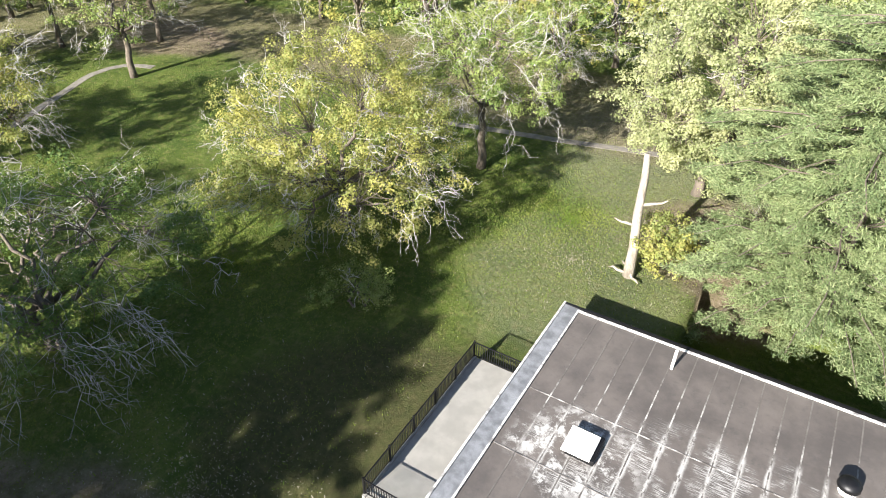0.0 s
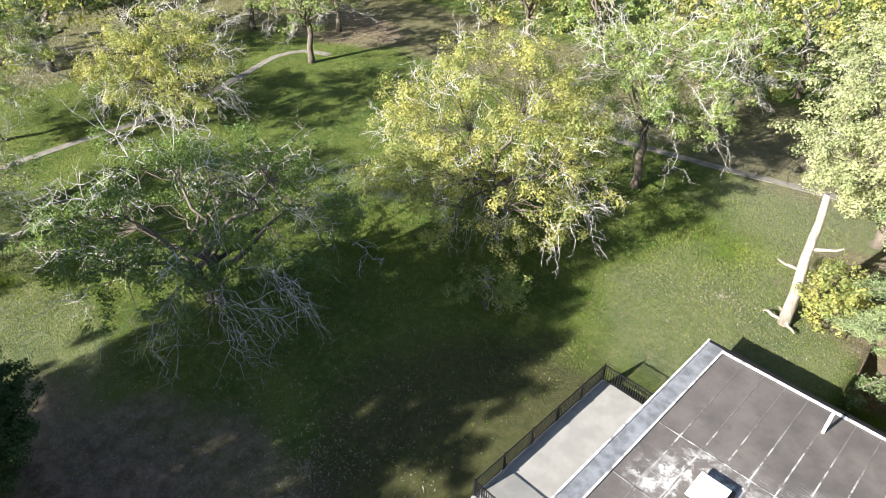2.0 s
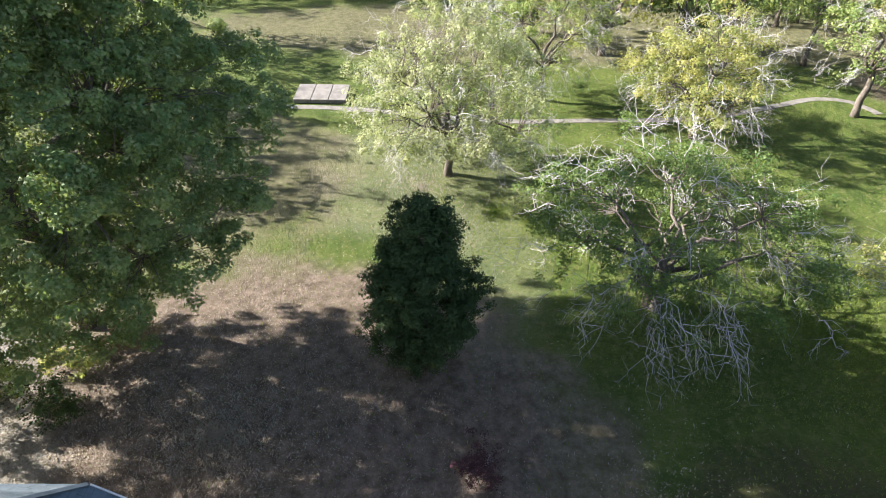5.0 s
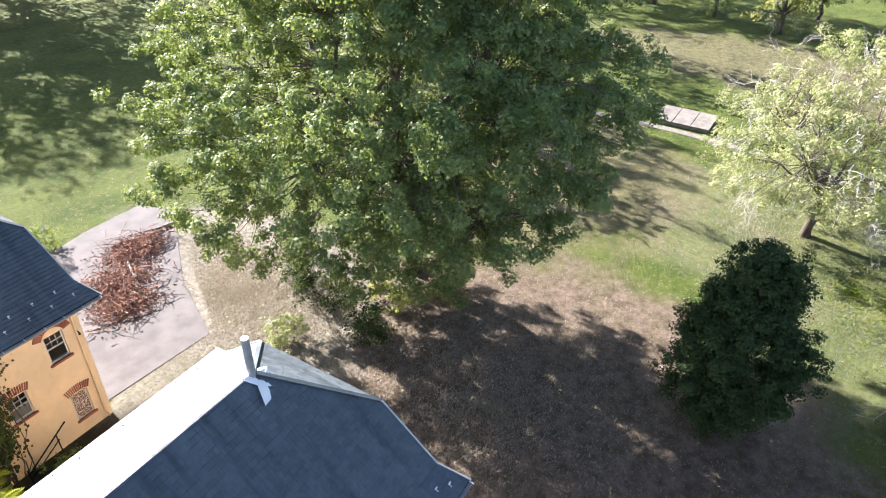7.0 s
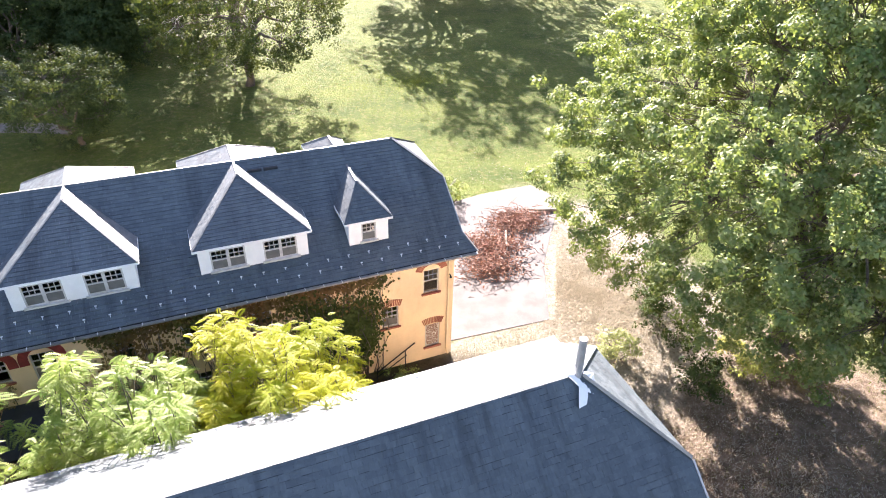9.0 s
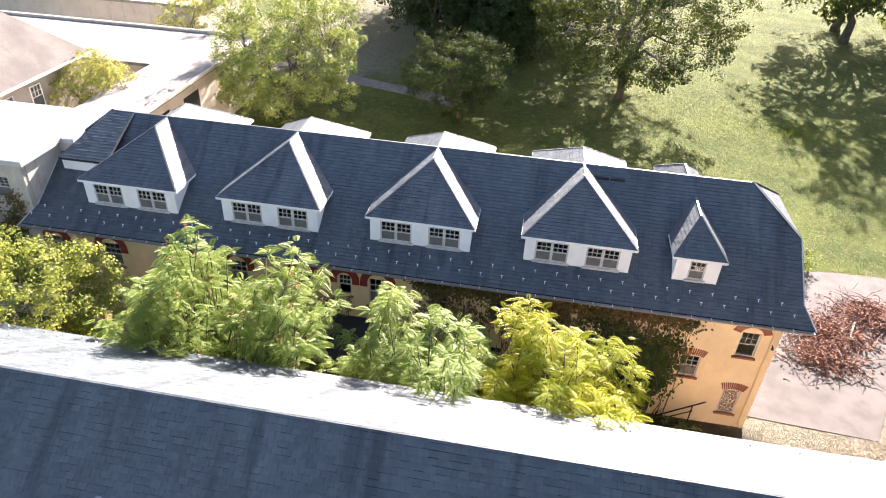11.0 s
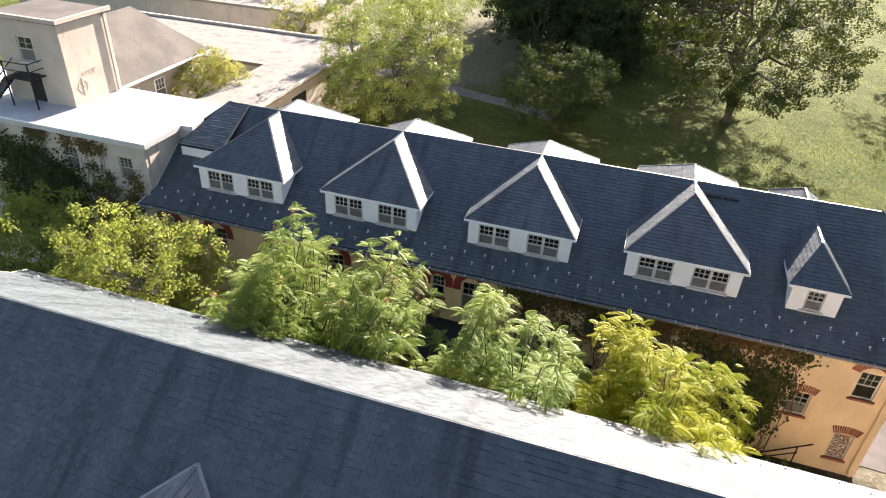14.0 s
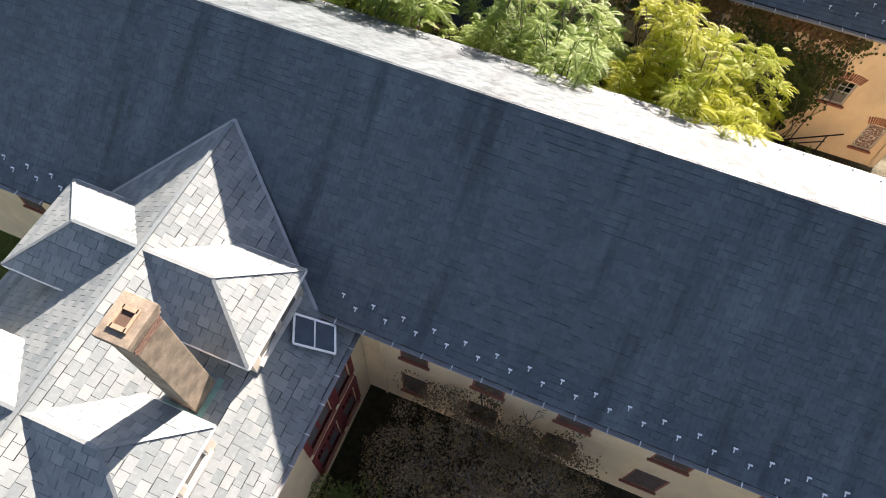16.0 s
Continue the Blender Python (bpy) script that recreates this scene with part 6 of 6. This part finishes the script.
for ob in (ivy_e, [o for o in scene.objects if o.name.startswith("dry_ivy")][-1]):
    ob.matrix_basis = near @ ob.matrix_basis

# porch roof and boarded stair in the alley
porch = thing("porch_roof", "small dark flat porch roof against the far house", "porch", (8.5, -31, 0))
part("roof", Geo().slab([(10.4, -32.08, 3.75), (10.6, -29.0, 3.55), (6.6, -29.0, 3.55), (6.6, -32.08, 3.75)], 0.15), M["under"], porch)
for px in (6.8, 10.3):
    part("post", Geo().box(px - 0.07, -29.3, 0, px + 0.07, -29.16, 3.45), M["trim"], porch)
hand = thing("stair_rail", "leaning dark iron stair rail by the wall", "handrail", (-7.4, -31.2, 0))
part("bar", Geo().bar((-6.6, -31.3, 0.7), (-8.9, -31.6, 1.9), 0.05), M["iron"], hand)
part("bar", Geo().bar((-6.6, -31.3, 0.35), (-8.4, -31.55, 1.2), 0.04), M["iron"], hand)
part("post", Geo().bar((-6.6, -31.3, 0), (-6.6, -31.3, 1.0), 0.05), M["iron"], hand)
part("post", Geo().bar((-8.3, -31.5, 0), (-8.3, -31.5, 1.65), 0.05), M["iron"], hand)

# low growth under the oak
for k, (x, y, h, rad, leaf) in enumerate(((-22.7, -24.2, 2.4, 1.0, "leaf_dark"), (-24.0, -28.6, 2.6, 2.2, "leaf_dark"), (-20.0, -28.4, 1.4, 1.2, "leaf_pale"), (-26.5, -25.0, 1.6, 1.5, "leaf_yellow"), (-29, -22.5, 1.3, 1.6, "leaf_brown"), (-25, -31.5, 1.8, 1.6, "leaf_dark"))):
    tree("underbrush", "low tangled bush under the oak", (x, y), h, rad, 0.2, leaf, 70 + k, 22, 90, 0.16, 0.4, 0.1, 0.05, 5, category="shrub", stems=3, spray_len=0.7, group="bushes under the oak")
tree("purple_bush", "small purple-leaved bush on the litter", (-19.6, -2.6), 1.5, 1.3, 0.2, "plum", 79, 20, 80, 0.14, 0.35, 0.1, 0.05, 5, category="shrub", stems=3, spray_len=0.5)
for k, (x, y, h, rad) in enumerate(((-8.0, -29.6, 1.1, 1.0), (-3, 37.5, 1.6, 1.6), (-0.5, 40.5, 1.8, 1.8), (-18, -48.5, 1.6, 1.3), (-14.5, -50, 1.4, 1.4))):
    tree("underbrush", "low green bush at the lawn's edge", (x, y), h, rad, 0.2, "leaf_mid", 84 + k, 18, 80, 0.16, 0.4, 0.15, 0.05, 5, category="shrub", stems=3, spray_len=0.7)

# ---- woods round the lawn ----
wood_trees = [
    tree("wood_tree", "tall green tree in the woods", (-112, 10), 17, 7.0, 1.6, "leaf_mid", 91, 85, 70, 0.38, 1.0, 0.03, 0.35, 8, group="trees of the woods"),
    tree("wood_tree", "tall yellow-green tree in the woods", (-108, -14), 16, 7.0, 1.4, "leaf_yellow", 92, 85, 70, 0.38, 1.0, 0.03, 0.35, 8, group="trees of the woods"),
    tree("wood_tree", "half-bare pale tree in the woods", (-60, 66), 15, 6.5, 1.6, "leaf_pale", 93, 70, 70, 0.36, 0.95, 0.35, 0.32, 8, group="trees of the woods"),
    tree("wood_tree", "dark leafy tree in the woods", (-114, -34), 19, 7.5, 1.2, "leaf_shade", 94, 95, 80, 0.38, 1.05, 0.0, 0.4, 8, group="trees of the woods"),
]
wr = random.Random(17)
places = []
# the edge beyond the lawn path
for x, y in ((-96, 44), (-90, 55), (-84, 62), (-74, 66), (-66, 74), (-52, 64), (-46, 70), (-40, 62), (-34, 68), (-28, 64), (-20, 70), (-14, 66), (-8, 72), (-56, 78), (-44, 80), (-30, 80), (-16, 80), (-2, 64), (4, 58), (10, 50), (16, 44), (2, 70), (12, 62), (-24, 88), (-40, 92), (-58, 90)):
    places.append((x, y, 2 if wr.random() < 0.35 else wr.choice((0, 0, 1)), wr.uniform(0.75, 1.05)))
for x, y in ((-104, 28), (-110, 36), (-118, 20), (-116, 2), (-120, -10), (-112, -24), (-122, -30), (-116, -46), (-108, -60), (-118, 44), (-126, 10), (-126, -50), (-102, 52), (-82, 16), (-86, 28), (-78, 30), (-90, 8), (-130, 30), (-98, 48), (-104, 58), (-94, 66), (-88, 74), (-110, 66), (-80, 78), (-98, 76)):
    places.append((x, y, wr.choice((0, 1, 3)), wr.uniform(0.85, 1.15)))
# behind the far house and the sunny lawn
# the three near y -117 stand hidden, added to shade the ground before them
for x, y, k, s in ((14, -98, 3, 1.2), (3, -96, 3, 1.15), (22, -104, 3, 1.2), (8, -108, 3, 1.25), (-4, -104, 3, 1.1), (34, -96, 1, 0.7), (44, -80, 1, 0.5), (40, -84, 0, 0.45), (50, -106, 0, 1.0), (-43, -121, 3, 1.7), (-42, -114, 3, 1.6), (-49, -113, 3, 1.5), (-55, -119, 0, 1.6), (-58, -124, 3, 1.6), (-70, -112, 0, 1.4), (0, -128, 3, 1.5), (16, -126, 0, 1.4), (-82, -96, 0, 1.3), (-90, -78, 3, 1.3), (-62, -62, 3, 1.15), (-74, -56, 0, 1.1), (-84, -40, 3, 1.1), (-50, -42, 2, 1.0), (-61, -40, 2, 0.9), (-44, -52, 2, 0.8), (12, -118, 3, 1.7), (2, -116, 3, 1.6), (22, -116, 3, 1.7), (-1, -106, 3, 1.2)):
    places.append((x, y, k, s))
for x, y, k, s in places:
    m = pose(x, y, 0, 0, 0, wr.uniform(0, 360)) @ Matrix.Diagonal((s, s, s * wr.uniform(0.9, 1.1), 1))
    copy_thing(wood_trees[k], m)


# ---- grass and dry tufts ----
def tufts(name, label, count, areas, material, size, seed):
    """Small upright blades over the lawn, thicker in some places."""
    r = np.random.default_rng(seed)
    pts = []
    total = sum(a[4] for a in areas)
    for x, y, rx, ry, w in areas:
        n = int(count * w / total)
        d, a = np.abs(r.normal(size=n)) * 0.6, r.uniform(0, 6.283, n)
        pts.append(np.stack([x + rx * d * np.cos(a), y + ry * d * np.sin(a), np.zeros(n)], 1))
    p = np.concatenate(pts)
    keep = ~((p[:, 0] > -12.6) & (p[:, 0] < 52) & (p[:, 1] > -60) & (p[:, 1] < 26))
    keep &= ~((p[:, 0] > -30) & (p[:, 0] < -11) & (p[:, 1] < -32.6) & (p[:, 1] > -50) & (p[:, 0] > -18.6 + (p[:, 1] + 32.6) * 0.6))
    p = p[keep]
    n = len(p)
    a = r.uniform(0, 6.283, n)
    w = np.stack([np.cos(a), np.sin(a), np.zeros(n)], 1) * (size * r.uniform(0.25, 0.6, n))[:, None]
    up = np.stack([r.normal(size=n) * 0.5, r.normal(size=n) * 0.5, r.uniform(0.5, 1.0, n)], 1) * (size * r.uniform(0.6, 1.3, n))[:, None]
    p[:, 2] = [ground_z(q[0], q[1]) - 0.02 for q in p]
    ob = part(name, quads_mesh(name, np.stack([p - w * 0.5, p + w * 0.5, p + up + w * 0.25, p + up - w * 0.25], 1), material), material)
    return tagged(ob, label, "grass", kind="stuff")


tufts("grass", "short mown lawn grass", 115000, [(-30, 20, 48, 42, 5), (-12, 38, 16, 16, 2), (-44, 0, 26, 20, 2), (-25, -75, 40, 30, 2), (-66, 20, 22, 40, 1)], M["grass_blade"], 0.13, 81)
tufts("dry_grass", "dry straw-coloured grass tufts and leaf litter", 85000, [(-22, -34, 8, 12, 5), (-22, -16, 13, 14, 3), (-48, -6, 14, 10, 0.5), (-10, 33, 10, 9, 0.15), (-18, 6, 12, 12, 0.3)], M["straw_blade"], 0.13, 82)
